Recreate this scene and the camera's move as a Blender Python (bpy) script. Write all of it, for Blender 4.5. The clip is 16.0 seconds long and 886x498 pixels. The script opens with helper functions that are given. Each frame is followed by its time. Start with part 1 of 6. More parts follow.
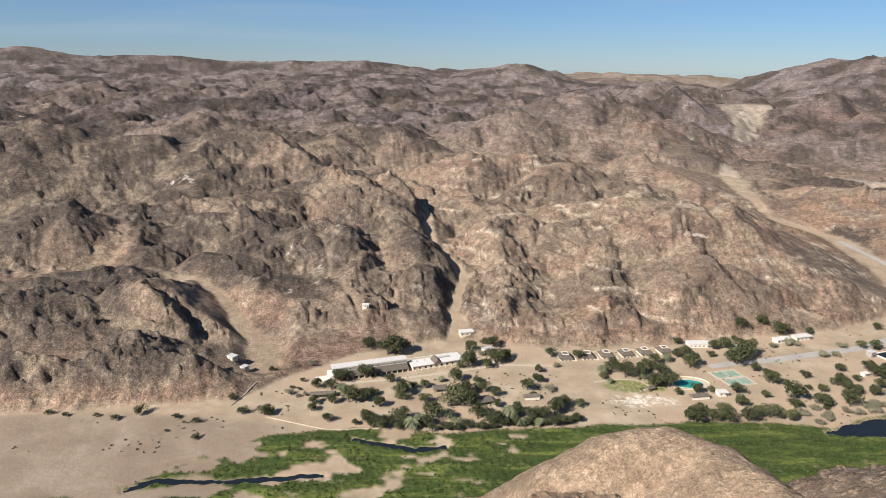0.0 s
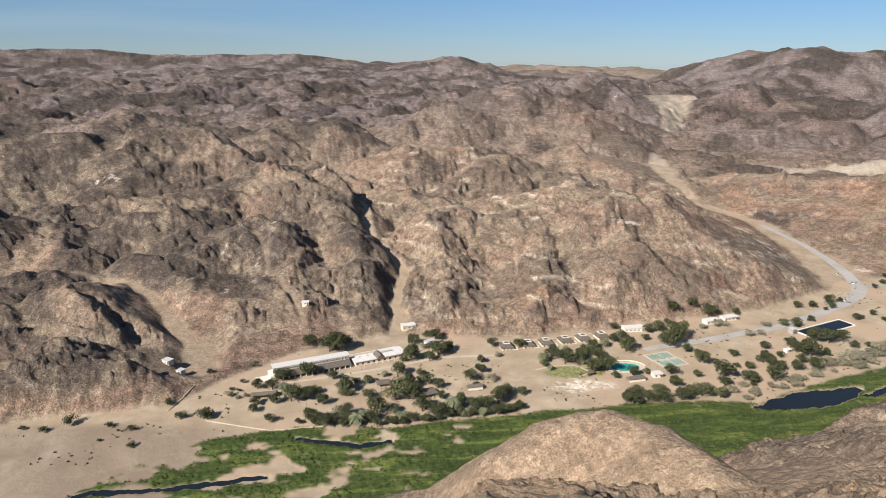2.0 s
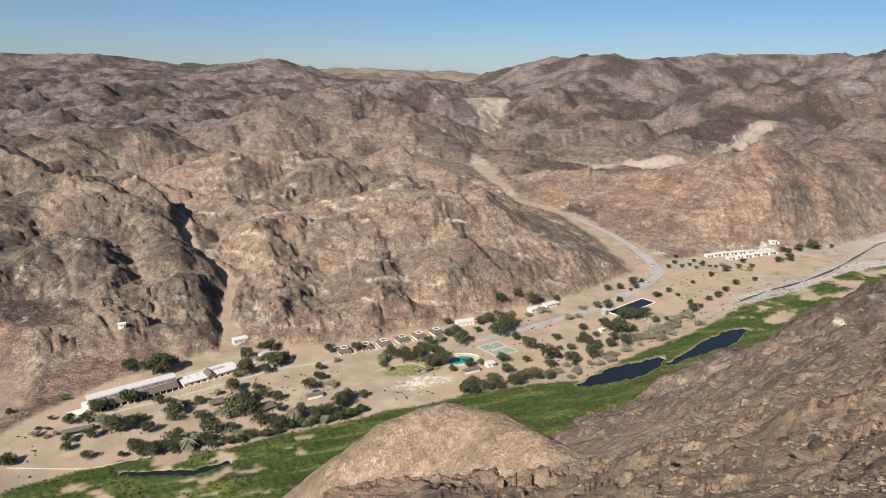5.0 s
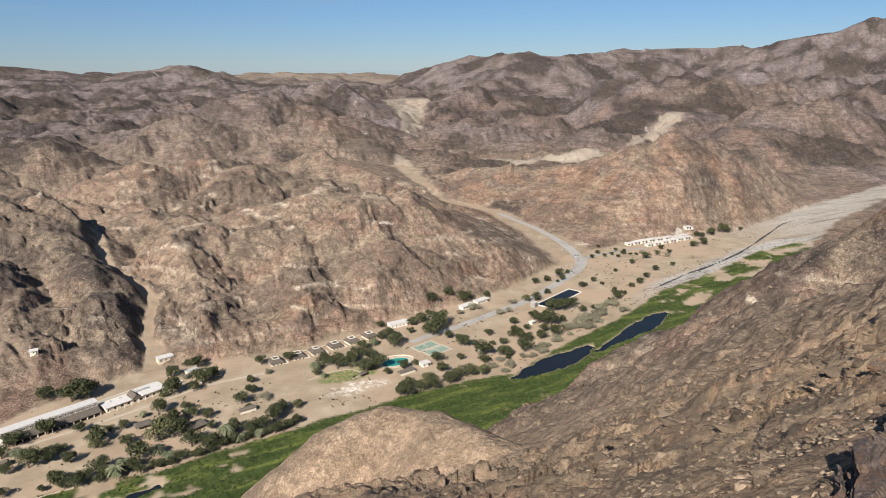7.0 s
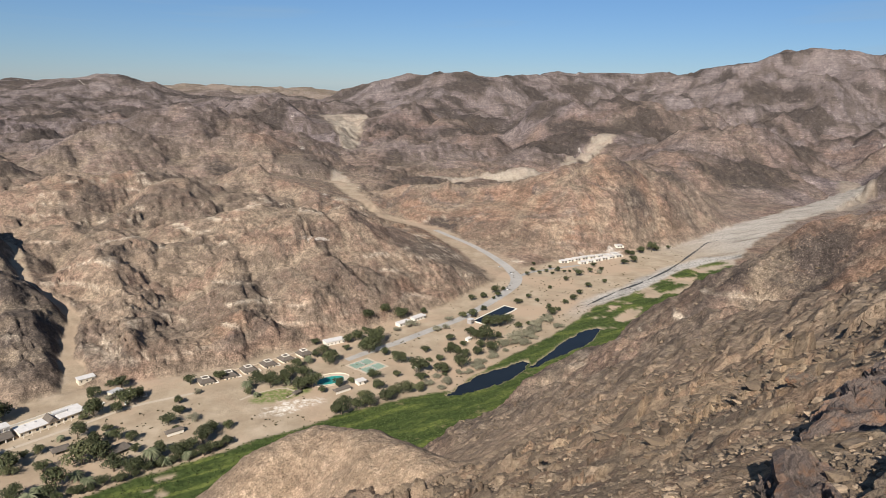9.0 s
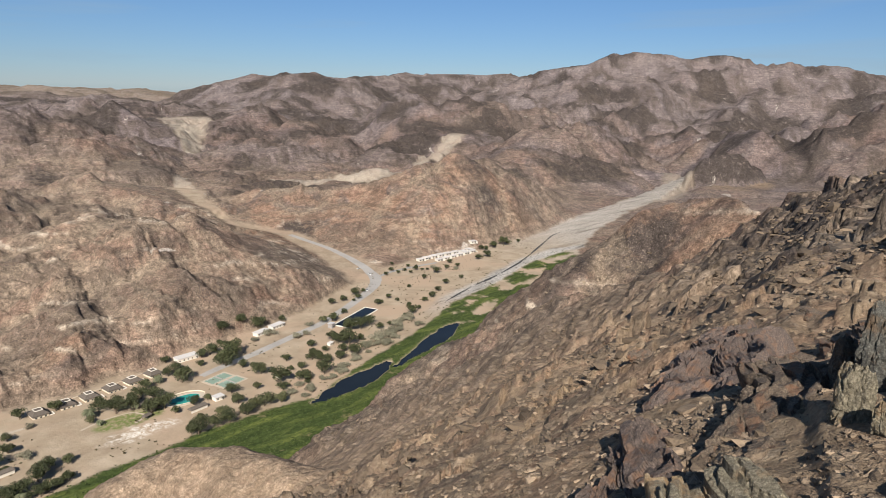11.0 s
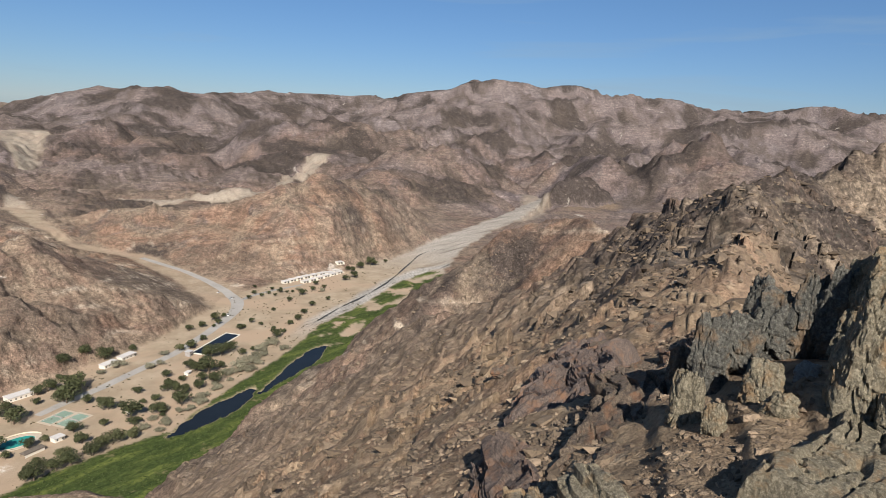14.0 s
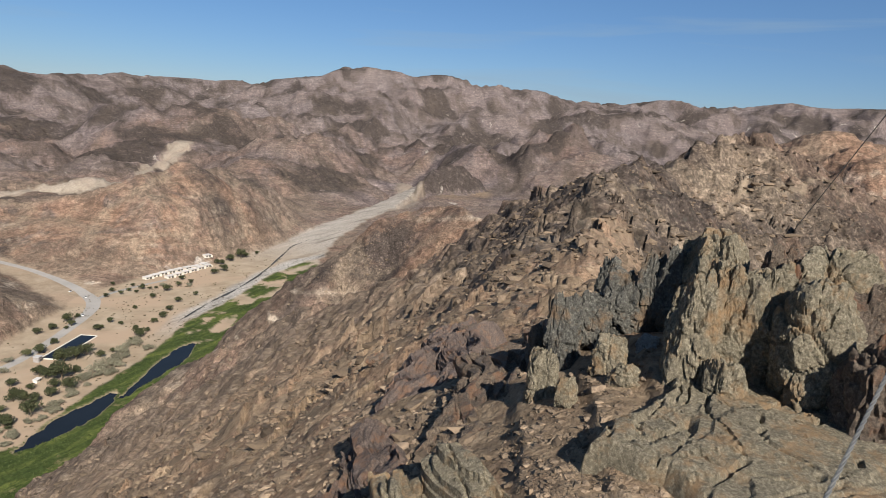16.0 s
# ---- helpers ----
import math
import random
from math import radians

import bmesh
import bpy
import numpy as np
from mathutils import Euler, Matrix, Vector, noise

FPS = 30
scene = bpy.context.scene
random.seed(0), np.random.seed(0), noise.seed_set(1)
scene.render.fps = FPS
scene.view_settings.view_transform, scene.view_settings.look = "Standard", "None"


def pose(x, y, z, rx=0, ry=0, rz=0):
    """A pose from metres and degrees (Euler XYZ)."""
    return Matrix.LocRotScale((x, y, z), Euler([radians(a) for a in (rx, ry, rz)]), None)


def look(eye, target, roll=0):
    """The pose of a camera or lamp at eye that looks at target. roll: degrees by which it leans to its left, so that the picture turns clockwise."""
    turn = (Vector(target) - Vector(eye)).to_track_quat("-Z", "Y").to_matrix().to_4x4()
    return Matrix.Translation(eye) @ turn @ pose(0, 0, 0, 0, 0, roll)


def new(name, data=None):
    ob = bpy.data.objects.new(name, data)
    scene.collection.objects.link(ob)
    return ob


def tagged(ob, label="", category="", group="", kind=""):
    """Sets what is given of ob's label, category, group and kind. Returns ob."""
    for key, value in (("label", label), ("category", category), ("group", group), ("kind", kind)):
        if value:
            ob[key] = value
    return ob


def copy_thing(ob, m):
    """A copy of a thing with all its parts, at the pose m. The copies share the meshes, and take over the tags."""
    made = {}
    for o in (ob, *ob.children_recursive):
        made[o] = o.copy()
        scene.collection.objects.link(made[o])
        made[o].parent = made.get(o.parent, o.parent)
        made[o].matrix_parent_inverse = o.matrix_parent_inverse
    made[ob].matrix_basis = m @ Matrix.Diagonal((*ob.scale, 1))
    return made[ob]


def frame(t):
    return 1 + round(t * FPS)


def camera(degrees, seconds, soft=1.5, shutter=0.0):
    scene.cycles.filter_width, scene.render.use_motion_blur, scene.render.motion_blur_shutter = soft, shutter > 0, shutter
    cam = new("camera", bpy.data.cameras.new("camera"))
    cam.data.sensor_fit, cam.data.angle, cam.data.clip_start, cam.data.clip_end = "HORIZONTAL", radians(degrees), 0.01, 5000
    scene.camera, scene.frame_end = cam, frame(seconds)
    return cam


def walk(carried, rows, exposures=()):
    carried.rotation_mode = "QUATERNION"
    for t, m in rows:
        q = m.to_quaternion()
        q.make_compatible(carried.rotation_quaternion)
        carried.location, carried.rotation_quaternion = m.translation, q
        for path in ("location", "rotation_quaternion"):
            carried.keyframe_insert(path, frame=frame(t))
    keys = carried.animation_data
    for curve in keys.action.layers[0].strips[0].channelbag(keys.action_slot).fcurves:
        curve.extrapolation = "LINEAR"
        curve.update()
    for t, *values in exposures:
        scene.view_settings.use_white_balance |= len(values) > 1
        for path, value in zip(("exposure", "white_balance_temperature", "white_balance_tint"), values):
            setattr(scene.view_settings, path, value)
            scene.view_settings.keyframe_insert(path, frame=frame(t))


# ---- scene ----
cam = camera(67.19, 16.0, soft=0.45)
WALK = [
    (0.0, 0.000, 0.000, 210.000, 74.67, -0.82, -0.84),
    (0.5, 0.000, 0.000, 210.000, 75.29, -0.83, -2.47),
    (1.0, 0.000, 0.000, 210.000, 75.44, -0.40, -3.47),
    (1.5, 0.000, 0.000, 210.000, 74.90, -0.65, -4.37),
    (2.0, 0.000, 0.000, 210.000, 74.17, -0.60, -6.28),
    (2.5, 0.000, 0.000, 210.000, 74.46, -0.56, -8.62),
    (3.0, 0.000, 0.000, 210.000, 74.75, -0.57, -10.99),
    (3.5, 0.000, 0.000, 210.000, 74.35, -0.47, -13.56),
    (4.0, 0.000, 0.000, 210.000, 74.18, -0.82, -14.58),
    (4.5, 0.000, 0.000, 210.000, 74.53, -0.81, -17.05),
    (5.0, 0.000, 0.000, 210.000, 74.65, -1.16, -21.01),
    (5.2, 0.000, 0.000, 210.000, 74.97, -0.95, -22.31),
    (7.5, 0.000, 0.000, 210.000, 74.83, -0.17, -28.95),
    (8.0, 0.000, 0.000, 210.000, 75.14, -0.78, -30.36),
    (8.5, 0.000, 0.000, 210.000, 75.67, -0.36, -31.12),
    (9.0, 0.000, 0.000, 210.000, 76.26, -1.36, -32.92),
    (9.5, 0.000, 0.000, 210.000, 75.72, -1.36, -37.44),
    (11.8, 0.000, 0.000, 210.000, 78.04, -1.79, -48.13),
    (12.0, 0.000, 0.000, 210.000, 78.55, -1.86, -48.92),
    (12.5, 0.008, -0.010, 210.000, 79.05, -2.26, -51.04),
    (13.0, 0.008, -0.015, 210.003, 78.29, -2.30, -52.22),
    (13.5, 0.014, -0.020, 210.002, 77.73, -2.98, -53.81),
    (14.0, 0.030, -0.045, 210.012, 78.82, -3.01, -56.75),
    (14.5, 0.038, -0.089, 210.017, 79.07, -3.44, -59.85),
    (15.0, 0.048, -0.122, 210.014, 78.40, -3.06, -62.43),
    (15.5, 0.053, -0.140, 210.017, 78.54, -3.09, -65.23),
    (16.0, 0.059, -0.159, 210.014, 78.50, -3.85, -67.47),
]
walk(cam, [(t, pose(x, y, z, rx, ry, rz)) for t, x, y, z, rx, ry, rz in WALK],
     [(0.0, 1.02), (5.0, 0.94), (9.0, 0.87), (12.5, 0.83), (16.0, 0.81)])

# ---- light: clear winter afternoon, sun from the south-west ----
SUN_AZ, SUN_EL = radians(-130.0), radians(36.0)   # azimuth from +y towards +x
sun_way = Vector((math.sin(SUN_AZ) * math.cos(SUN_EL), math.cos(SUN_AZ) * math.cos(SUN_EL), math.sin(SUN_EL)))
world = bpy.data.worlds.new("sky")
scene.world = world
world.use_nodes = True
wn = world.node_tree.nodes
sky = wn.new("ShaderNodeTexSky")
sky.sky_type = "NISHITA"
sky.sun_disc = False
sky.sun_elevation, sky.sun_rotation = SUN_EL, SUN_AZ
sky.altitude, sky.air_density, sky.dust_density, sky.ozone_density = 300, 1.0, 0.02, 2.2
way = wn.new("ShaderNodeTexCoord").outputs["Generated"]
stretch = wn.new("ShaderNodeMapping")
stretch.inputs["Scale"].default_value, stretch.inputs["Rotation"].default_value = (1.2, 1.2, 14.0), (0.0, 0.12, 0.0)
wisp = wn.new("ShaderNodeTexNoise")
wisp.inputs["Scale"].default_value, wisp.inputs["Detail"].default_value, wisp.inputs["Distortion"].default_value = 1.6, 6.0, 0.6
thin = wn.new("ShaderNodeMapRange")
thin.inputs["From Min"].default_value, thin.inputs["From Max"].default_value, thin.inputs["To Max"].default_value = 0.54, 0.85, 0.75
thin.inputs["To Min"].default_value = 0.16
tint = wn.new("ShaderNodeMix")
tint.data_type, tint.blend_type = "RGBA", "MULTIPLY"
tint.inputs[0].default_value = 1.0
height = wn.new("ShaderNodeSeparateXYZ")
upper = wn.new("ShaderNodeValToRGB")
upper.color_ramp.elements[0].position, upper.color_ramp.elements[0].color = 0.0, (0.70, 0.93, 1.42, 1)
upper.color_ramp.elements[1].position, upper.color_ramp.elements[1].color = 0.30, (0.47, 0.94, 1.40, 1)
cirrus = wn.new("ShaderNodeMix")
cirrus.data_type = "RGBA"
cirrus.inputs[7].default_value = (5.6, 7.6, 9.4, 1)
wl = world.node_tree.links
wl.new(way, height.inputs[0])
wl.new(height.outputs["Z"], upper.inputs["Fac"])
wl.new(upper.outputs["Color"], tint.inputs[7])
wl.new(way, stretch.inputs[0])
wl.new(stretch.outputs[0], wisp.inputs["Vector"])
wl.new(wisp.outputs["Fac"], thin.inputs["Value"])
wl.new(sky.outputs[0], tint.inputs[6])
wl.new(tint.outputs[2], cirrus.inputs[6])
wl.new(thin.outputs[0], cirrus.inputs[0])
wl.new(cirrus.outputs[2], wn["Background"].inputs["Color"])
wn["Background"].inputs["Strength"].default_value = 0.032
sun = new("sun", bpy.data.lights.new("sun", "SUN"))
sun.data.energy, sun.data.angle, sun.data.color = 5.0, radians(0.55), (1.0, 0.94, 0.86)
sun.matrix_world = look(sun_way * 100, (0, 0, 0))

# ---- materials ----
class Nodes:
    """A node material in short lines."""

    def __init__(self, name):
        self.m = bpy.data.materials.new(name)
        self.m.use_nodes = True
        self.t = self.m.node_tree
        self.b = self.t.nodes["Principled BSDF"]

    def node(self, kind, **inputs):
        n = self.t.nodes.new(kind)
        for k, v in inputs.items():
            self.put(n.inputs[k.replace("_", " ")], v)
        return n

    def put(self, socket, v):
        if isinstance(v, bpy.types.NodeSocket):
            self.t.links.new(v, socket)
        else:
            socket.default_value = v

    def place(self):
        return self.t.nodes.new("ShaderNodeNewGeometry").outputs["Position"]

    def noise(self, scale, detail=4.0, rough=0.6, where=None, distort=0.0):
        n = self.node("ShaderNodeTexNoise", Scale=scale, Detail=detail, Roughness=rough, Distortion=distort)
        self.put(n.inputs["Vector"], where if where is not None else self.place())
        return n.outputs["Fac"]

    def ramp(self, fac, stops):
        n = self.t.nodes.new("ShaderNodeValToRGB")
        e = n.color_ramp.elements
        while len(e) < len(stops):
            e.new(0.5)
        for s, (p, c) in zip(e, stops):
            s.position, s.color = p, (*c, 1) if len(c) == 3 else c
        self.put(n.inputs["Fac"], fac)
        return n.outputs["Color"]

    def mix(self, fac, a, b, mode="MIX"):
        n = self.t.nodes.new("ShaderNodeMix")
        n.data_type, n.blend_type = "RGBA", mode
        self.put(n.inputs[0], fac)
        for s, v in ((n.inputs[6], a), (n.inputs[7], b)):
            self.put(s, (*v, 1) if isinstance(v, tuple) and len(v) == 3 else v)
        return n.outputs[2]

    def math(self, op, a, b=0.0):
        n = self.t.nodes.new("ShaderNodeMath")
        n.operation, n.use_clamp = op, False
        self.put(n.inputs[0], a)
        self.put(n.inputs[1], b)
        return n.outputs[0]

    def attr(self, name):
        n = self.t.nodes.new("ShaderNodeAttribute")
        n.attribute_name = name
        return n.outputs["Fac"]

    def bump(self, height, strength, distance, normal=None):
        n = self.node("ShaderNodeBump", Strength=strength, Distance=distance, Height=height)
        if normal is not None:
            self.put(n.inputs["Normal"], normal)
        return n.outputs["Normal"]

    def done(self, colour, rough=0.9, normal=None, **more):
        self.put(self.b.inputs["Base Color"], (*colour, 1) if isinstance(colour, tuple) and len(colour) == 3 else colour)
        self.put(self.b.inputs["Roughness"], rough)
        self.put(self.b.inputs["Specular IOR Level"], more.pop("spec", 0.2))
        if normal is not None:
            self.put(self.b.inputs["Normal"], normal)
        for k, v in more.items():
            self.put(self.b.inputs[k.replace("_", " ")], v)
        return self.m


def terrain_material():
    n = Nodes("desert_ground")
    p = n.place()
    grey = lambda a, b: [(a, (0, 0, 0)), (b, (1, 1, 1))]

    def squeezed(flat, upright, detail, rough, warp):
        """Noise in thin beds that follow the contours."""
        m = n.t.nodes.new("ShaderNodeMapping")
        m.inputs["Scale"].default_value = (flat, flat, upright)
        m.inputs["Rotation"].default_value = (0.10, -0.07, 0.0)
        n.put(m.inputs["Vector"], p)
        return n.noise(1.0, detail, rough, m.outputs[0], warp)

    def times(a, fac, stops):
        return n.mix(1.0, a, n.ramp(fac, [(k, (v, v, v)) for k, v in stops]), "MULTIPLY")

    zone = n.noise(0.011, 4, 0.55, p, 1.4)
    region = n.noise(0.0035, 3, 0.5, p, 0.8)
    mid = n.noise(0.09, 6, 0.7, p)
    fine = n.noise(0.7, 6, 0.75, p)
    grain = n.noise(5.0, 5, 0.75, p)
    beds = squeezed(0.012, 0.22, 5, 0.62, 0.5)
    thin = squeezed(0.03, 0.3, 4, 0.65, 0.7)
    # country rock in patches of olive-grey, tan, pinkish and brown
    rock = n.ramp(zone, [(0.34, (0.185, 0.137, 0.102)), (0.42, (0.225, 0.166, 0.122)), (0.49, (0.262, 0.192, 0.14)), (0.55, (0.25, 0.168, 0.122)), (0.62, (0.20, 0.136, 0.102)), (0.70, (0.285, 0.215, 0.158))])
    ochre = n.ramp(zone, [(0.34, (0.20, 0.128, 0.088)), (0.46, (0.275, 0.172, 0.117)), (0.54, (0.25, 0.153, 0.106)), (0.62, (0.15, 0.112, 0.095)), (0.72, (0.29, 0.205, 0.148))])
    # far hills turn mauve with distance: haze painted into the rock colour
    haze_mauve = n.ramp(n.noise(0.02, 6, 0.7, p, 0.6), [(0.3, (0.135, 0.107, 0.105)), (0.45, (0.185, 0.148, 0.144)), (0.58, (0.232, 0.187, 0.178)), (0.69, (0.28, 0.23, 0.215)), (0.74, (0.47, 0.41, 0.37))])
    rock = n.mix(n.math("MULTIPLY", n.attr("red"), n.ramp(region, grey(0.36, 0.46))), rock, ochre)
    rock = n.mix(n.math("MULTIPLY", n.math("MULTIPLY", n.attr("far"), n.math("SUBTRACT", 1.0, n.math("MULTIPLY", n.attr("red"), 0.25))), n.ramp(region, [(0.36, (0.45, 0.45, 0.45)), (0.56, (1, 1, 1))])), rock, haze_mauve)
    # paler grey-mauve on the farthest slopes, more haze put into the colour
    haze_grey = n.ramp(n.noise(0.014, 7, 0.7, p, 0.6), [(0.32, (0.185, 0.152, 0.15)), (0.48, (0.215, 0.178, 0.172)), (0.6, (0.24, 0.20, 0.192)), (0.72, (0.28, 0.238, 0.225))])
    rock = n.mix(n.math("MULTIPLY", n.attr("range"), 0.65), rock, haze_grey)
    # beds that weather light and dark
    rock = times(rock, beds, [(0.3, 0.72), (0.42, 0.9), (0.5, 1.0), (0.6, 1.08), (0.66, 1.25), (0.72, 1.05)])
    rock = times(rock, thin, [(0.32, 0.84), (0.45, 0.98), (0.58, 1.02), (0.68, 1.15)])
    rock = times(rock, mid, [(0.36, 0.74), (0.5, 1.0), (0.64, 1.2)])
    # black varnished rock and crags, both with painted shade, pale scree in the hollows
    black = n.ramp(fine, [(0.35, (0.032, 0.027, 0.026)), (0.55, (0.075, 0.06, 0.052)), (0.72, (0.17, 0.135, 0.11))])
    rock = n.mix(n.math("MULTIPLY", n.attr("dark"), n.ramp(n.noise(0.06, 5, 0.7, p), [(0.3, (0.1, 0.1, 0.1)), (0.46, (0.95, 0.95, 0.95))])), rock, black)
    # crag tone, which also darkens the flanks turned away from the sun
    rock = n.mix(n.math("MULTIPLY", n.attr("crag_shade"), n.ramp(fine, grey(0.35, 0.6))), rock, (0.10, 0.078, 0.064))
    scree = n.ramp(fine, [(0.35, (0.225, 0.172, 0.122)), (0.65, (0.37, 0.29, 0.21))])
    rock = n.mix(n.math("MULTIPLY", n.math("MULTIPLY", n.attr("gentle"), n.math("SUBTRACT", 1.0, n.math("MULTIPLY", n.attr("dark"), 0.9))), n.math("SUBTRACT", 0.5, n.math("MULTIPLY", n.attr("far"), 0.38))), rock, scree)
    rock = n.mix(n.math("MULTIPLY", n.attr("low"), n.ramp(mid, [(0.35, (0.1, 0.1, 0.1)), (0.6, (0.8, 0.8, 0.8))])), rock, scree)
    rock = n.mix(n.attr("pink"), rock, n.ramp(n.noise(0.12, 6, 0.7, p, 0.8), [(0.3, (0.25, 0.172, 0.12)), (0.5, (0.315, 0.228, 0.158)), (0.7, (0.385, 0.29, 0.207))]))
    rock = n.mix(n.math("MULTIPLY", n.attr("vein"), n.ramp(mid, [(0.34, (0.3, 0.3, 0.3)), (0.5, (0.9, 0.9, 0.9))])), rock, (0.52, 0.43, 0.33))
    chalk = n.noise(0.011, 5, 0.65, p, 0.8)
    rock = n.mix(n.ramp(chalk, [(0.665, (0, 0, 0)), (0.70, (0.75, 0.75, 0.75))]), rock, (0.55, 0.49, 0.42))
    # blocks, gaps between stones, bright chips
    rock = times(rock, n.noise(0.9, 5, 0.66, p), [(0.36, 0.58), (0.47, 0.88), (0.55, 0.97), (0.64, 1.2)])
    rock = times(rock, n.noise(0.2, 6, 0.68, p), [(0.36, 0.72), (0.48, 0.95), (0.56, 1.02), (0.66, 1.2)])
    rough = n.ramp(n.noise(0.028, 5, 0.65, p, 0.7), [(0.42, (0.12, 0.12, 0.12)), (0.56, (1, 1, 1))])
    near = n.math("SUBTRACT", 1.0, n.math("MULTIPLY", n.attr("far"), 0.75))
    rock = n.mix(n.math("MULTIPLY", rough, n.ramp(fine, [(0.38, (0.6, 0.6, 0.6)), (0.46, (0, 0, 0))])), rock, (0.07, 0.065, 0.052))
    rock = n.mix(n.math("MULTIPLY", n.math("MULTIPLY", near, 0.26), n.ramp(fine, grey(0.57, 0.66))), rock, (0.47, 0.38, 0.28))
    rock = n.mix(n.ramp(grain, [(0.36, (0.4, 0.4, 0.4)), (0.47, (0, 0, 0))]), rock, (0.09, 0.07, 0.055))
    for size, lo, hi in ((0.11, 0.9, 1.1), (0.45, 0.8, 1.18), (1.8, 0.74, 1.2)):
        cell = n.node("ShaderNodeTexVoronoi", Scale=size, Randomness=1.0)
        n.put(cell.inputs["Vector"], p)
        rock = times(rock, n.mix(0.0, cell.outputs["Color"], (0, 0, 0)), [(0.2, lo), (0.5, 0.97), (0.8, hi)])
    rock = n.mix(1.0, rock, (0.92, 0.92, 0.92), "MULTIPLY")
    ground = n.ramp(n.noise(3.0, 7, 0.78, p), [(0.36, (0.12, 0.088, 0.058)), (0.45, (0.205, 0.147, 0.096)), (0.56, (0.29, 0.215, 0.14)), (0.68, (0.43, 0.335, 0.232))])
    ground = n.mix(n.ramp(n.noise(0.5, 5, 0.65, p, 0.6), grey(0.46, 0.58)), ground, n.ramp(n.noise(6.0, 6, 0.75, p), [(0.36, (0.08, 0.058, 0.042)), (0.5, (0.26, 0.17, 0.108)), (0.66, (0.40, 0.285, 0.19))]))
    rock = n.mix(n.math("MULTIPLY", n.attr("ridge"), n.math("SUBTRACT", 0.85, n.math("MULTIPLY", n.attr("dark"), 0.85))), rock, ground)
    sand = n.ramp(n.noise(0.05, 5, 0.6, p), [(0.3, (0.235, 0.178, 0.123)), (0.5, (0.288, 0.226, 0.158)), (0.7, (0.36, 0.29, 0.212))])
    sand = n.mix(n.ramp(n.noise(0.012, 4, 0.6, p, 0.8), grey(0.48, 0.62)), sand, (0.33, 0.245, 0.172))
    sand = n.mix(n.ramp(fine, [(0.32, (0.28, 0.28, 0.28)), (0.42, (0, 0, 0))]), sand, (0.26, 0.2, 0.145))
    silt = n.ramp(n.noise(0.03, 6, 0.65, p, 0.6), [(0.35, (0.185, 0.14, 0.102)), (0.5, (0.213, 0.164, 0.12)), (0.68, (0.265, 0.214, 0.163))])
    sand = n.mix(n.attr("silt"), sand, silt)
    colour = n.mix(n.attr("sand"), rock, sand)
    gravel = n.ramp(n.noise(0.35, 6, 0.8, p), [(0.36, (0.10, 0.095, 0.09)), (0.46, (0.27, 0.25, 0.222)), (0.58, (0.38, 0.35, 0.315)), (0.7, (0.52, 0.495, 0.455))])
    m = n.t.nodes.new("ShaderNodeMapping")
    m.inputs["Scale"].default_value, m.inputs["Rotation"].default_value = (0.008, 0.07, 0.0), (0.0, 0.0, -0.42)
    n.put(m.inputs["Vector"], p)
    gravel = times(gravel, n.noise(1.0, 6, 0.7, m.outputs[0], 0.4), [(0.36, 0.42), (0.46, 0.9), (0.6, 1.15), (0.7, 1.3)])
    colour = n.mix(n.attr("gravel"), colour, gravel)
    colour = n.mix(n.math("MULTIPLY", n.attr("lime"), n.ramp(n.noise(0.22, 5, 0.7, p, 0.8), grey(0.42, 0.62))), colour, n.ramp(n.noise(0.5, 5, 0.7, p), [(0.35, (0.42, 0.35, 0.27)), (0.55, (0.62, 0.57, 0.50)), (0.7, (0.74, 0.70, 0.64))]))
    reed = n.ramp(n.noise(0.3, 6, 0.75, p), [(0.3, (0.02, 0.031, 0.009)), (0.5, (0.038, 0.054, 0.015)), (0.7, (0.068, 0.087, 0.027))])
    m = n.t.nodes.new("ShaderNodeMapping")
    m.inputs["Scale"].default_value, m.inputs["Rotation"].default_value = (0.022, 0.11, 0.0), (0.0, 0.0, -0.25)
    n.put(m.inputs["Vector"], p)
    streak = n.noise(1.0, 5, 0.65, m.outputs[0], 0.5)
    reed = n.mix(n.ramp(streak, grey(0.5, 0.62)), reed, n.ramp(n.noise(0.5, 5, 0.7, p), [(0.35, (0.062, 0.083, 0.019)), (0.65, (0.122, 0.135, 0.038))]))
    reed = n.mix(n.ramp(streak, [(0.34, (0.85, 0.85, 0.85)), (0.44, (0, 0, 0))]), reed, (0.022, 0.034, 0.01))
    reed = n.mix(n.ramp(n.noise(0.06, 6, 0.7, p), [(0.6, (0, 0, 0)), (0.68, (0.7, 0.7, 0.7))]), reed, (0.19, 0.155, 0.08))
    colour = n.mix(n.attr("reed"), colour, reed)
    colour = n.mix(n.math("MULTIPLY", n.attr("lawn"), n.ramp(n.noise(0.3, 4, 0.6, p), grey(0.3, 0.55))), colour, (0.13, 0.15, 0.05))
    calm = n.math("MULTIPLY", n.math("SUBTRACT", 1.0, n.math("MULTIPLY", n.attr("close"), 0.85)), n.math("SUBTRACT", 1.0, n.math("MULTIPLY", n.attr("sand"), 0.75)))
    bump = n.bump(n.noise(0.1, 7, 0.62, p), calm, 2.4)
    bump = n.bump(n.noise(0.025, 8, 0.68, p, 0.4), n.attr("far"), 7.0, bump)
    bump = n.bump(n.noise(0.07, 8, 0.72, p), n.attr("far"), 7.0, bump)
    bump = n.bump(n.noise(0.6, 4, 0.6, p), calm, 0.7, bump)
    bump = n.bump(n.noise(5.0, 6, 0.7, p), 1.0, 0.10, bump)
    bump = n.bump(n.noise(22.0, 4, 0.65, p), n.attr("close"), 0.03, bump)
